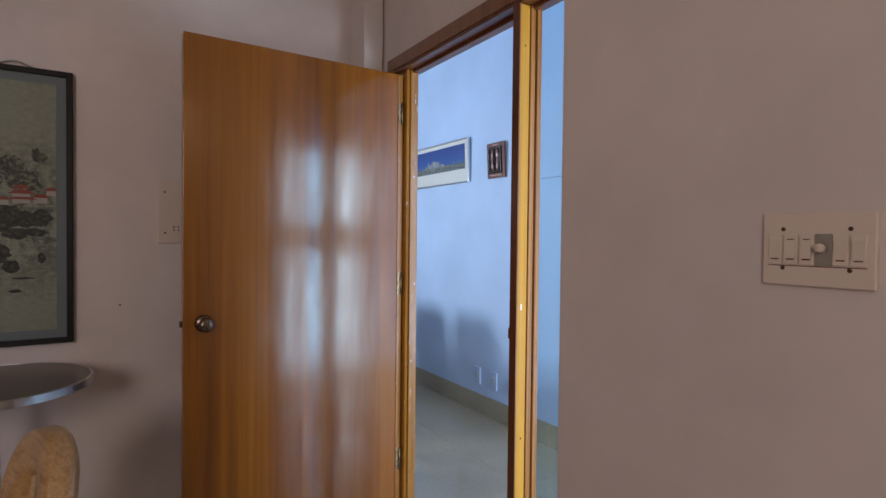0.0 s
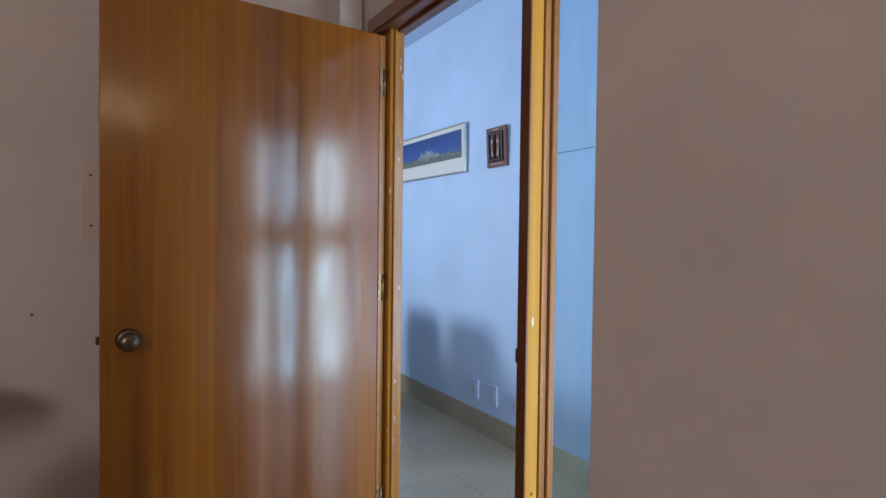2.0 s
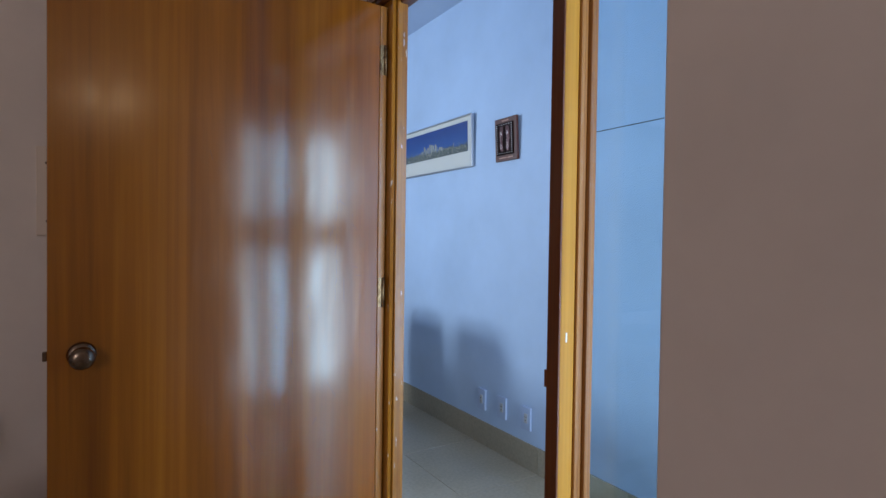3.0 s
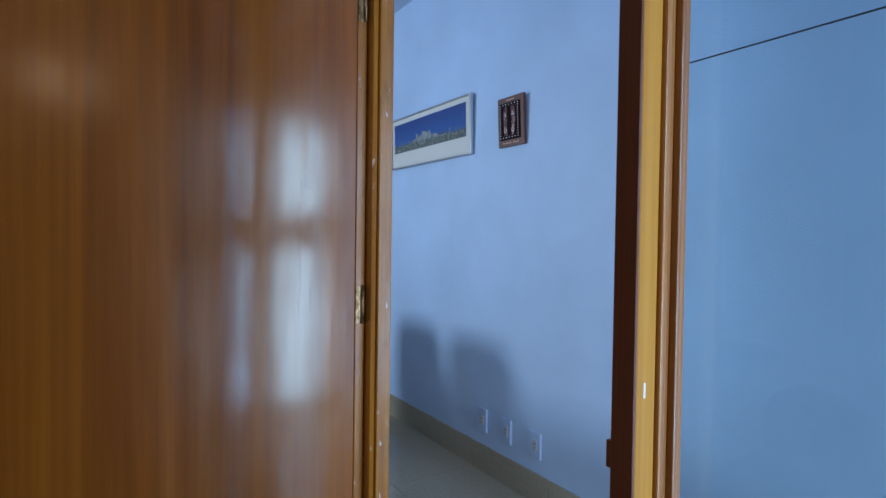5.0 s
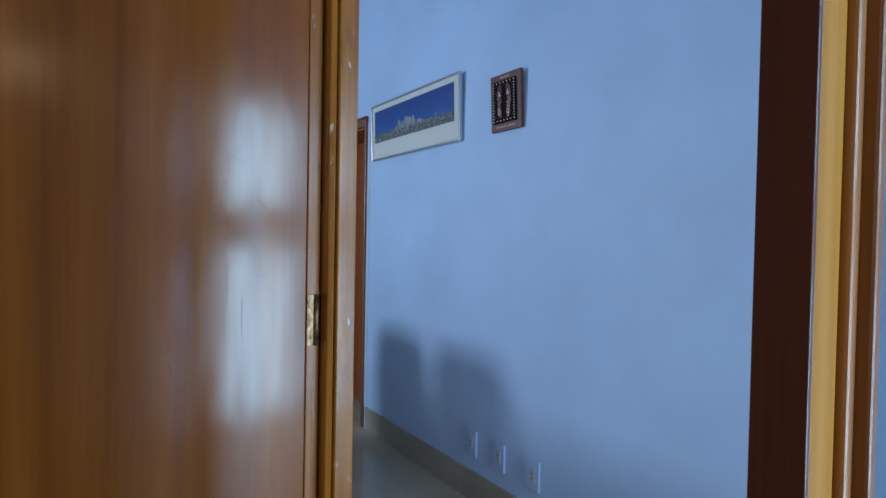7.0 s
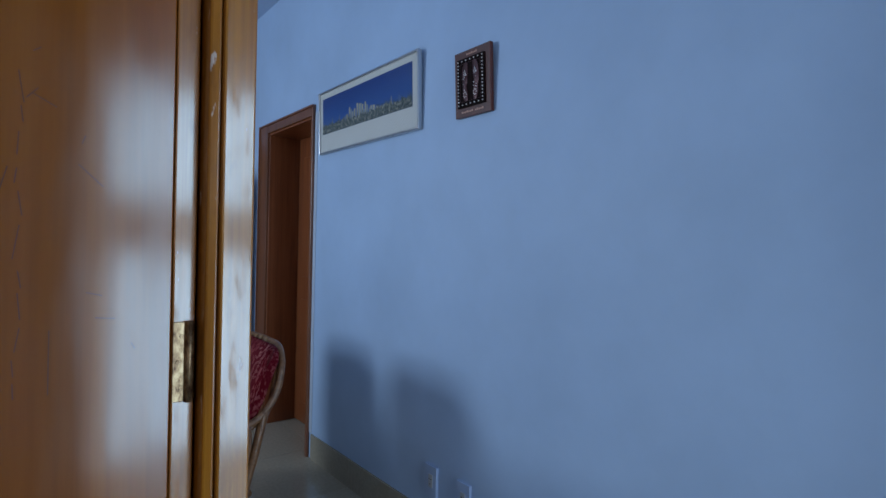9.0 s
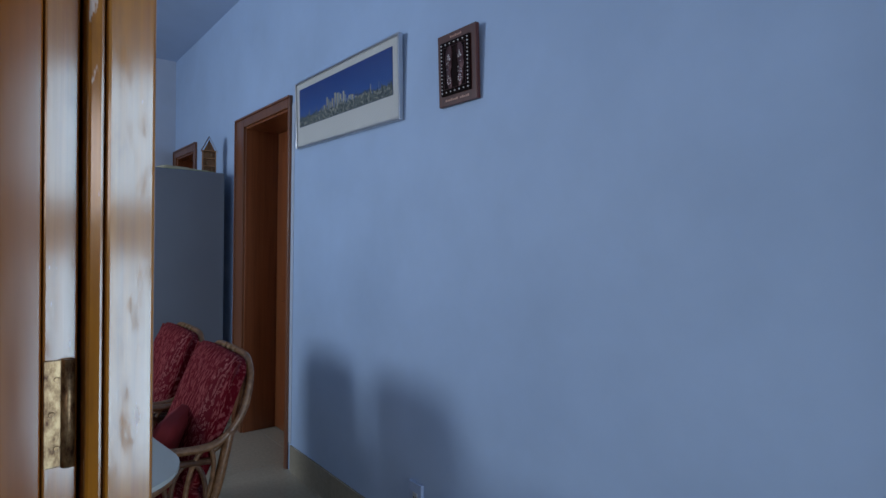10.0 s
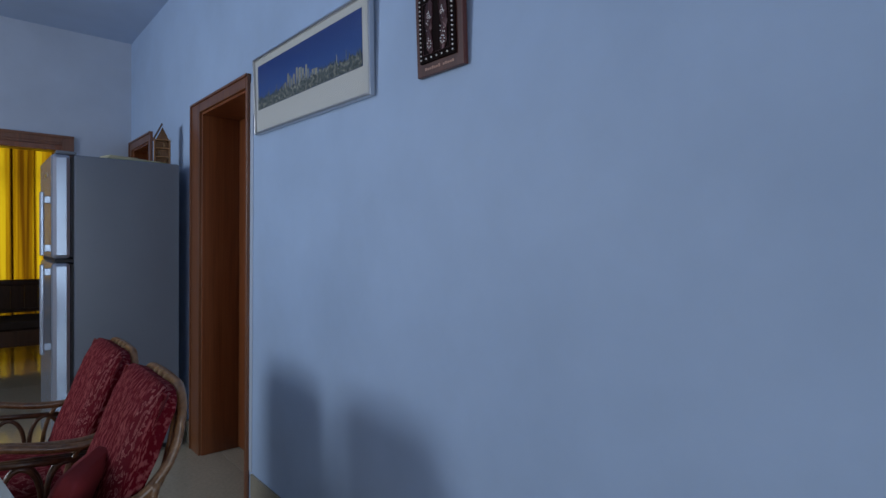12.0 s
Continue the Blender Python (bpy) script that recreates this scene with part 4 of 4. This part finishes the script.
# wide opening in the far wall
wo = thing("door_frame_2", (0.9, YF, 0), "dark wooden frame round a wide opening in the far wall", "door frame", "", "structure")
pbox("jamb", (1.80, YF - 0.004, 0), (1.845, YF + 0.152, 1.955), M_DARKWOOD, wo)
pbox("jamb", (-0.2, YF - 0.004, 0), (-0.155, YF + 0.152, 1.955), M_DARKWOOD, wo)
pbox("head", (-0.155, YF - 0.004, 1.905), (1.80, YF + 0.152, 1.955), M_DARKWOOD, wo)
pbox("architrave", (1.835, YF - 0.02, 0), (1.912, YF, 2.02), M_DOORTRIM, wo)
pbox("architrave", (-0.27, YF - 0.02, 0), (-0.19, YF, 2.02), M_DOORTRIM, wo)
pbox("architrave_head", (-0.1895, YF - 0.02, 1.945), (1.8345, YF, 2.02), M_DOORTRIM, wo)
pbox("architrave_bead", (-0.19, YF - 0.028, 2.0), (1.912, YF - 0.0202, 2.02), M_DOORTRIM, wo)
pbox("architrave_bead", (-0.19, YF - 0.025, 1.962), (1.835, YF - 0.0202, 1.974), M_DOORTRIM, wo)

# ---------------------------------------------------------------- dining room
FY = 5.70
fr = thing("fridge", (1.95, 6.0, 0), "tall two-door silver fridge with grey sides", "fridge")
pbox("body", (1.722, FY, 0.035), (2.248, FY + 0.60, 1.688), M_FRIDGE, fr, "grey painted steel body", 0.010)
for y in (FY + 0.05, FY + 0.55):
    for x in (1.78, 2.19):
        at_parent(part("foot", cyl_bm((x, y, 0), (x, y, 0.036), 0.018, None, 14), M_RUBBER, fr))
for nm, z0, z1, h0, h1 in (("freezer_door", 1.133, 1.690, 1.150, 1.485), ("main_door", 0.070, 1.115, 0.63, 1.105)):
    dr = pbox(nm, (1.625, FY + 0.002, z0), (1.712, FY + 0.598, z1), M_FRIDGEDOOR, fr, "silver steel door with rounded edge", 0.022)
    pbox("gasket", (1.712, FY + 0.012, z0 + 0.01), (1.7215, FY + 0.588, z1 - 0.01), M_RUBBER, dr, "dark rubber gasket", 0.001)
    hd = pbox("handle", (1.578, FY + 0.035, h0), (1.598, FY + 0.062, h1), M_FRIDGEDOOR, dr, "long silver bar handle", 0.006)
    for hz in (h0 + 0.02, h1 - 0.06):
        pbox("handle_mount", (1.596, FY + 0.038, hz), (1.628, FY + 0.059, hz + 0.04), M_FRIDGEDOOR, hd, "", 0.004)
pbox("hinge_cap", (1.645, FY + 0.01, 1.6885), (1.735, FY + 0.07, 1.706), M_FRIDGE, fr, "", 0.005)
pbox("divider", (1.640, FY + 0.006, 1.1155), (1.7215, FY + 0.594, 1.1325), M_RUBBER, fr, "dark gap between the doors", 0.001)
pbox("badge", (1.6225, FY + 0.20, 1.58), (1.6255, FY + 0.30, 1.60), M_STEEL, fr, "", 0.001)

# small house-shaped rack on the fridge
hr = thing("house_rack", (2.19, 5.86, 1.688), "small house-shaped wooden rack with little shelves", "rack", rz=72)
hw, hd2, eave, ridge = 0.090, 0.052, 0.165, 0.262
part("back_panel", prism_bm([(0.046, -hw / 2), (0.052, -hw / 2), (0.052, hw / 2), (0.046, hw / 2)], 0.0, eave), M_RACK, hr)
part("side_panel", box_bm((-0.005, -hw / 2, 0), (0.0455, -hw / 2 + 0.007, eave), None, 0.001), M_RACK, hr)
part("side_panel", box_bm((-0.005, hw / 2 - 0.007, 0), (0.0455, hw / 2, eave), None, 0.001), M_RACK, hr)
for z in (0.0, 0.055, 0.108, 0.158):
    part("shelf", box_bm((-0.005, -hw / 2 + 0.0072, z), (0.0455, hw / 2 - 0.0072, z + 0.006), None, 0.001), M_RACK, hr)
for s in (-1, 1):
    bm = bmesh.new()
    vs = [bm.verts.new(p) for p in ((-0.012, s * (hw / 2 + 0.008), eave - 0.008), (0.056, s * (hw / 2 + 0.008), eave - 0.008), (0.056, 0.0005 * s, ridge), (-0.012, 0.0005 * s, ridge))]
    f = bm.faces.new(vs)
    bmesh.ops.solidify(bm, geom=[f], thickness=0.007)
    bmesh.ops.recalc_face_normals(bm, faces=bm.faces[:])
    part("roof_board", bm, M_RACK, hr)
bm = bmesh.new()
tri = [(-hw / 2 + 0.006, eave - 0.004), (hw / 2 - 0.006, eave - 0.004), (0.0, ridge - 0.016)]
a = [bm.verts.new((0.038, y, z)) for y, z in tri]
b = [bm.verts.new((0.045, y, z)) for y, z in tri]
bm.faces.new(a)
bm.faces.new(b[::-1])
for i in range(3):
    bm.faces.new((a[i], b[i], b[(i + 1) % 3], a[(i + 1) % 3]))
bmesh.ops.recalc_face_normals(bm, faces=bm.faces[:])
part("gable", bm, M_RACK, hr)
for k, (y, z) in enumerate(((-0.015, 0.006), (0.016, 0.061), (-0.012, 0.114))):
    part("trinket", cyl_bm((0.012, y, z), (0.012, y, z + 0.030), 0.009, 0.005, 12), M_BIND, hr, "tiny pale trinket", True)

pm = thing("papers", (2.00, 5.825, 1.688), "small stack of old magazines lying on the fridge", "papers", rz=7)
for k, (w, d, dx, mt) in enumerate(((0.30, 0.21, 0.03, M_PAPER2), (0.27, 0.19, 0.01, M_PAPER), (0.20, 0.15, -0.03, M_PAPER), (0.15, 0.12, -0.05, M_PAPER))):
    part("magazine", box_bm((dx - w / 2, -d / 2, 0.006 * k), (dx + w / 2, d / 2, 0.006 * k + 0.0056), pose(0, 0, 0, 0, 0, 5 * k - 6), 0.001), mt, pm, "worn paper magazine")

# dining table
TX0, TX1, TY0, TY1, TZ = 0.22, 1.394, 3.15, 4.07, 0.75
TURN = Matrix.Translation((TX1, 3.31, 0)) @ Matrix.Rotation(radians(7.2), 4, "Z") @ Matrix.Translation((-TX1, -3.31, 0))


def rounded_rect(x0, y0, x1, y1, r_near, r_far, n=14):
    pts = []
    for sx, sy, r, a0 in ((x1, y1, r_far, 0), (x0, y1, r_far, 90), (x0, y0, r_near, 180), (x1, y0, r_near, 270)):
        cx = sx - r if sx == x1 else sx + r
        cy = sy - r if sy == y1 else sy + r
        for k in range(n + 1):
            a = radians(a0 + 90 * k / n)
            pts.append((cx + r * math.cos(a), cy + r * math.sin(a)))
    return pts


tb = thing("dining_table", (0.81, 3.7, 0), "cane dining table with a pale glass top", "table")


def table_outline(inset, r_near, r_far):
    pts = rounded_rect(TX0 + inset, TY0 + inset, TX1 - inset, TY1 - inset, r_near, r_far)
    return [(TURN @ Vector((x, y, 0))).xy for x, y in pts]


at_parent(part("glass_top", prism_bm(table_outline(0, 0.17, 0.13), TZ - 0.010, TZ), M_GLASSTOP, tb, "pale grey-green table top with round corners"))
at_parent(part("top_rim", tube_bm([(x, y, TZ - 0.018) for x, y in table_outline(0.012, 0.16, 0.12)], 0.010, 8, True), M_RATTAN, tb, "bent cane rim", True))
for x in (TX0 + 0.16, TX1 - 0.16):
    for y in (TY0 + 0.2, TY1 - 0.2):
        lx, ly = (TURN @ Vector((x, y, 0))).xy
        at_parent(part("leg", cyl_bm((lx, ly, 0), (lx, ly, TZ - 0.02), 0.022, 0.022, 16), M_RATTAN, tb, "", True))
at_parent(part("under_frame", tube_bm([(x, y, TZ - 0.07) for x, y in table_outline(0.16, 0.04, 0.04)], 0.014, 8, True), M_RATTAN, tb, "", True))

tray = thing("tray", (1.17, 3.95, TZ), "shallow dark oval tray on the dining table", "tray")
bm = bmesh.new()
prof = [(0.0, 0.004), (0.085, 0.004), (0.103, 0.020), (0.110, 0.022), (0.108, 0.016), (0.088, 0.0), (0.0, 0.0)]
cols = [[bm.verts.new((r * math.cos(a * math.tau / 48), 0.8 * r * math.sin(a * math.tau / 48), z)) for r, z in prof[1:-1]] for a in range(48)]
for i in range(48):
    A, B = cols[i], cols[(i + 1) % 48]
    for k in range(len(A) - 1):
        bm.faces.new((A[k], B[k], B[k + 1], A[k + 1]))
bm.faces.new([c[0] for c in cols])
bm.faces.new([c[-1] for c in cols][::-1])
bmesh.ops.recalc_face_normals(bm, faces=bm.faces[:])
part("dish", bm, M_TRAY, tray, "", True)
bm = bmesh.new()
add_tube(bm, [(0.111 * math.cos(a * math.tau / 48), 0.8 * 0.111 * math.sin(a * math.tau / 48), 0.022) for a in range(48)], 0.003, 6, True)
part("rim", bm, M_RATTAN, tray, "thin cane rim", True)


def cushion_bm(w, h, d, r, puff):
    """A stuffed pad: x thick, y wide, z high, from its lower edge."""
    bm = bmesh.new()
    bmesh.ops.create_cube(bm, size=1.0)
    bmesh.ops.subdivide_edges(bm, edges=bm.edges[:], cuts=9, use_grid_fill=True)
    for v in bm.verts:
        x, y, z = v.co * 2
        f = max(0.0, (1 - abs(y) ** 4)) * max(0.0, (1 - abs(z) ** 4))
        corner = 1 - 0.10 * (abs(y) ** 6) * (abs(z) ** 6)
        bulge = 0.45 + 0.55 * f ** 0.5 + puff * f
        n = 0.004 * noise.noise(Vector((y * 3, z * 3, x)))
        v.co = (x * d / 2 * bulge + n, y * w / 2 * corner, (z * h / 2) * corner + h / 2)
    bmesh.ops.recalc_face_normals(bm, faces=bm.faces[:])
    return bm


def rattan_chair(at):
    """Faces local -x. Cane frame with arched arms, stuffed back and seat pads."""
    ch = thing("rattan_chair", at, "rattan armchair with burgundy patterned cushions at the dining table", "chair", "rattan chairs at the table")
    W = 0.255
    # back hoop: from one arm, up and over the top, to the other arm
    half = [(-0.27, -W * 1.10, 0.648), (-0.16, -W * 1.08, 0.640), (-0.02, -W * 1.03, 0.610), (0.095, -W, 0.605), (0.160, -W * 0.97, 0.648), (0.200, -W * 0.92, 0.710), (0.222, -W * 0.84, 0.790), (0.232, -W * 0.62, 0.842), (0.236, -W * 0.28, 0.850)]
    full = half + [(x, -y, z) for x, y, z in reversed(half)]
    part("back_hoop", tube_bm(curve_pts(full, 110), 0.0130, 10), M_RATTAN, ch, "thick bent cane hoop", True)
    inner = [(x - 0.014 if z > 0.7 else x, y * 0.93, z - 0.026) for x, y, z in half[3:]]
    inner = inner + [(x, -y, z) for x, y, z in reversed(inner)]
    part("inner_hoop", tube_bm(curve_pts(inner, 70), 0.010, 8), M_RATTAN, ch, "", True)
    for k in range(-2, 3):
        y = k * 0.052
        part("binding", tube_bm([(0.231, y - 0.009, 0.850 - 0.9 * (y * y)), (0.231, y + 0.009, 0.850 - 0.9 * (y * y))], 0.0146, 10), M_BIND, ch, "pale cane binding", True)
    # seat frame and legs
    seat = [(-0.26, -W + 0.02, 0.36), (0.10, -W + 0.02, 0.36), (0.10, W - 0.02, 0.36), (-0.26, W - 0.02, 0.36)]
    part("seat_frame", tube_bm(seat, 0.016, 8, True), M_RATTAN, ch, "", True)
    part("seat_deck", box_bm((-0.25, -W + 0.03, 0.355), (0.10, W - 0.03, 0.372), None, 0.004), M_CANEDARK, ch, "woven cane seat deck")
    for s in (-1, 1):
        part("leg", tube_bm(curve_pts([(-0.27, s * W * 1.10, 0.646), (-0.272, s * W * 1.06, 0.35), (-0.285, s * W * 1.06, 0.0)], 14), 0.0155, 10), M_RATTAN, ch, "", True)
        part("leg", tube_bm(curve_pts([(0.150, s * W * 0.975, 0.640), (0.115, s * W, 0.50), (0.075, s * W, 0.33), (0.055, s * (W + 0.005), 0.0)], 18), 0.0155, 10), M_RATTAN, ch, "", True)
        rail = part("arm_rail", tube_bm([(-0.268, s * W * 1.09, 0.598), (0.085, s * W * 1.01, 0.560)], 0.010, 8), M_CANEDARK, ch, "dark cane rail under the arm", True)
        part("arm_rail", tube_bm([(-0.268, s * W * 1.06, 0.375), (0.08, s * W, 0.375)], 0.011, 8), M_CANEDARK, ch, "", True)
        for k in range(3):
            x0 = -0.255 + k * 0.113
            WK = W * (1.07 - 0.028 * k)
            arch = [(x0, s * WK, 0.38), (x0 + 0.004, s * WK, 0.49), (x0 + 0.022, s * WK, 0.545), (x0 + 0.052, s * WK, 0.565), (x0 + 0.082, s * WK, 0.545), (x0 + 0.100, s * WK, 0.49), (x0 + 0.104, s * WK, 0.38)]
            part("arm_arch", tube_bm(curve_pts(arch, 24), 0.0075, 8), M_CANEDARK, ch, "bent cane arch under the arm", True)
        oval = [(0.055 + 0.036 * math.cos(a * math.tau / 20) + 0.02 * math.sin(a * math.tau / 20), s * (W + 0.004), 0.50 + 0.105 * math.sin(a * math.tau / 20)) for a in range(20)]
        part("side_loop", tube_bm(oval, 0.0075, 8, True), M_RATTAN, ch, "pale bent cane loop", True)
    for x in (-0.28, 0.058):
        part("stretcher", tube_bm([(x, -W, 0.14), (x, W, 0.14)], 0.010, 8), M_RATTAN, ch, "", True)
    # pads
    sp = part("seat_cushion", cushion_bm(0.45, 0.36, 0.10, 0.03, 0.25), M_DAMASK, ch, "burgundy patterned seat pad", True)
    sp.matrix_basis = pose(0.105, 0, 0.425, 0, -90, 0)
    bp = part("back_cushion", cushion_bm(0.478, 0.438, 0.070, 0.03, 0.15), M_DAMASK, ch, "burgundy patterned back pad with scrolled border", True)
    bp.matrix_basis = pose(0.040, 0, 0.450, 0, 22, 0)
    pts = [(-0.016, s1 * 0.232, z) for s1, z in ((-1, 0.02), (-1, 0.420), (1, 0.420), (1, 0.02))]
    part("piping", tube_bm(pts, 0.004, 6, True), M_REDCLOTH, bp, "dark red corded piping", True)
    return ch


chair = rattan_chair((1.500, 3.965, 0))
copy_thing(chair, pose(1.500, 4.525, 0, 0, 0, 1))

pl = thing("throw_pillow", (1.475, 3.92, 0.478), "plain dark red pillow leaning on the chair seat", "pillow", rz=-30)
pb = part("cover", cushion_bm(0.25, 0.205, 0.070, 0.03, 0.1), M_REDCLOTH, pl, "", True)
pb.matrix_basis = pose(0.0, 0, 0.0, 0, 20, 0)

# ---------------------------------------------------------------- lounge beyond the wide opening


def curtain(name, x0, x1, y, z0, z1, seed):
    rg = random.Random(seed)
    ob = thing(name, ((x0 + x1) / 2, y, z0), "long golden-yellow curtain hanging in deep folds, backlit", "curtain", "yellow curtains")
    bm = bmesh.new()
    n, m = 340, 8
    ph = [rg.uniform(0, 6.28) for _ in range(4)]
    w = x1 - x0
    rows = []
    for j in range(m + 1):
        v = j / m
        row = []
        for i in range(n + 1):
            u = i / n
            amp = 0.050 + 0.020 * (1 - v)
            fold = u * w * 33 + ph[0] + 1.3 * math.sin(u * w * 5 + ph[2]) + 0.25 * math.sin(v * 2 + ph[1])
            wide = 0.056 + 0.022 * math.sin(u * 9 + ph[1])
            s = amp * math.cos(fold) + 0.010 * math.sin(u * w * 61 + ph[2]) + 0.004 * math.sin(u * w * 117 + ph[3] + v)
            row.append(bm.verts.new((-w / 2 + u * w + wide * math.sin(fold), s, v * (z1 - z0))))
        rows.append(row)
    for j in range(m):
        for i in range(n):
            bm.faces.new((rows[j][i], rows[j][i + 1], rows[j + 1][i + 1], rows[j + 1][i]))
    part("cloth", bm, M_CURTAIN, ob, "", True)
    return ob


curtain("curtain", 0.0, 1.22, 10.86, 0.06, 2.74, 1)
curtain("curtain", 1.24, 2.45, 10.88, 0.06, 2.74, 2)
rod = thing("curtain_rod", (1.2, 10.86, 2.765), "dark wooden curtain rod on the lounge wall", "curtain rod")
part("rod", cyl_bm((-1.3, 0, 0), (1.35, 0, 0), 0.014, None, 14), M_SETTEE, rod, "", True)
for x in (-1.2, 1.25):
    part("bracket", box_bm((x - 0.012, 0.0, -0.02), (x + 0.012, 0.188, 0.012), None, 0.003), M_SETTEE, rod)

st = thing("settee", (1.45, 9.05, 0), "dark wooden settee with slim arms in the lounge", "sofa")
part("seat", box_bm((-0.85, -0.30, 0.36), (0.85, 0.30, 0.44), None, 0.02, 3), M_SEATCLOTH, st, "dark seat pad")
part("seat_rail", box_bm((-0.87, -0.32, 0.20), (0.87, -0.27, 0.355), None, 0.006), M_SETTEE, st)
part("seat_rail", box_bm((-0.87, 0.27, 0.20), (0.87, 0.32, 0.355), None, 0.006), M_SETTEE, st)
for s in (-1, 1):
    part("arm", box_bm((s * 0.90 - 0.035, -0.34, 0.56), (s * 0.90 + 0.035, 0.33, 0.60), None, 0.012), M_SETTEE, st)
    for y in (-0.30, 0.30):
        part("leg", box_bm((s * 0.90 - 0.025, y - 0.025, 0), (s * 0.90 + 0.025, y + 0.025, 0.56), None, 0.006), M_SETTEE, st)
part("back_rail", box_bm((-0.87, 0.29, 0.74), (0.87, 0.335, 0.80), None, 0.012), M_SETTEE, st)
part("back_rail", box_bm((-0.87, 0.29, 0.46), (0.87, 0.325, 0.50), None, 0.006), M_SETTEE, st)
for k in range(15):
    x = -0.80 + 1.6 * k / 14
    part("back_slat", box_bm((x - 0.0565, 0.300, 0.50), (x + 0.0565, 0.318, 0.74), None, 0.003), M_SETTEE, st)

# ---------------------------------------------------------------- skirting tiles along the long wall
skirt = thing("baseboard", (XW, 0, 0), "beige ceramic skirting tiles along the corridor wall", "baseboard", "", "structure")


def skirt_piece(y0, y1):
    return pbox("skirting_tile", (XW - 0.010, y0 + 0.001, 0), (XW, y1 - 0.001, 0.142), M_SKIRT, skirt, "", 0.0015)


cuts = [3.677 + 0.6 * k for k in range(-9, 2)]
cuts = [-2.05] + [c for c in cuts if -2.0 < c < 4.70] + [4.728]
for a, b in zip(cuts, cuts[1:]):
    skirt_piece(a, b)
for a, b in ((5.628, 6.1), (6.1, 6.572)):
    skirt_piece(a, b)
pbox("skirting_tile", (1.916, YF - 0.010, 0), (XW - 0.012, YF, 0.142), M_SKIRT, skirt, "", 0.0015)

# ---------------------------------------------------------------- floor tiles, one object each on one mesh
TS = 0.6
tile_me = mesh_of("floor_tile", box_bm((-TS / 2 + 0.001, -TS / 2 + 0.001, -0.010), (TS / 2 - 0.001, TS / 2 - 0.001, 0.0), None, 0.0012, 1), M_TILE)
ix0, ix1 = -5, 5
for i in range(ix0, ix1):
    for j in range(-4, 19):
        x, y = 0.005 + TS * (i + 0.5), 0.077 + TS * (j + 0.5)
        if (y < 2.9 and (x < -2.9 or x > 2.9)) or (x < -2.2 and y > 3.3) or (y < -1.6 and x < 0.7):
            continue
        t = new("tile", tile_me)
        t.location = (x, y, 0)
        t.parent = floor
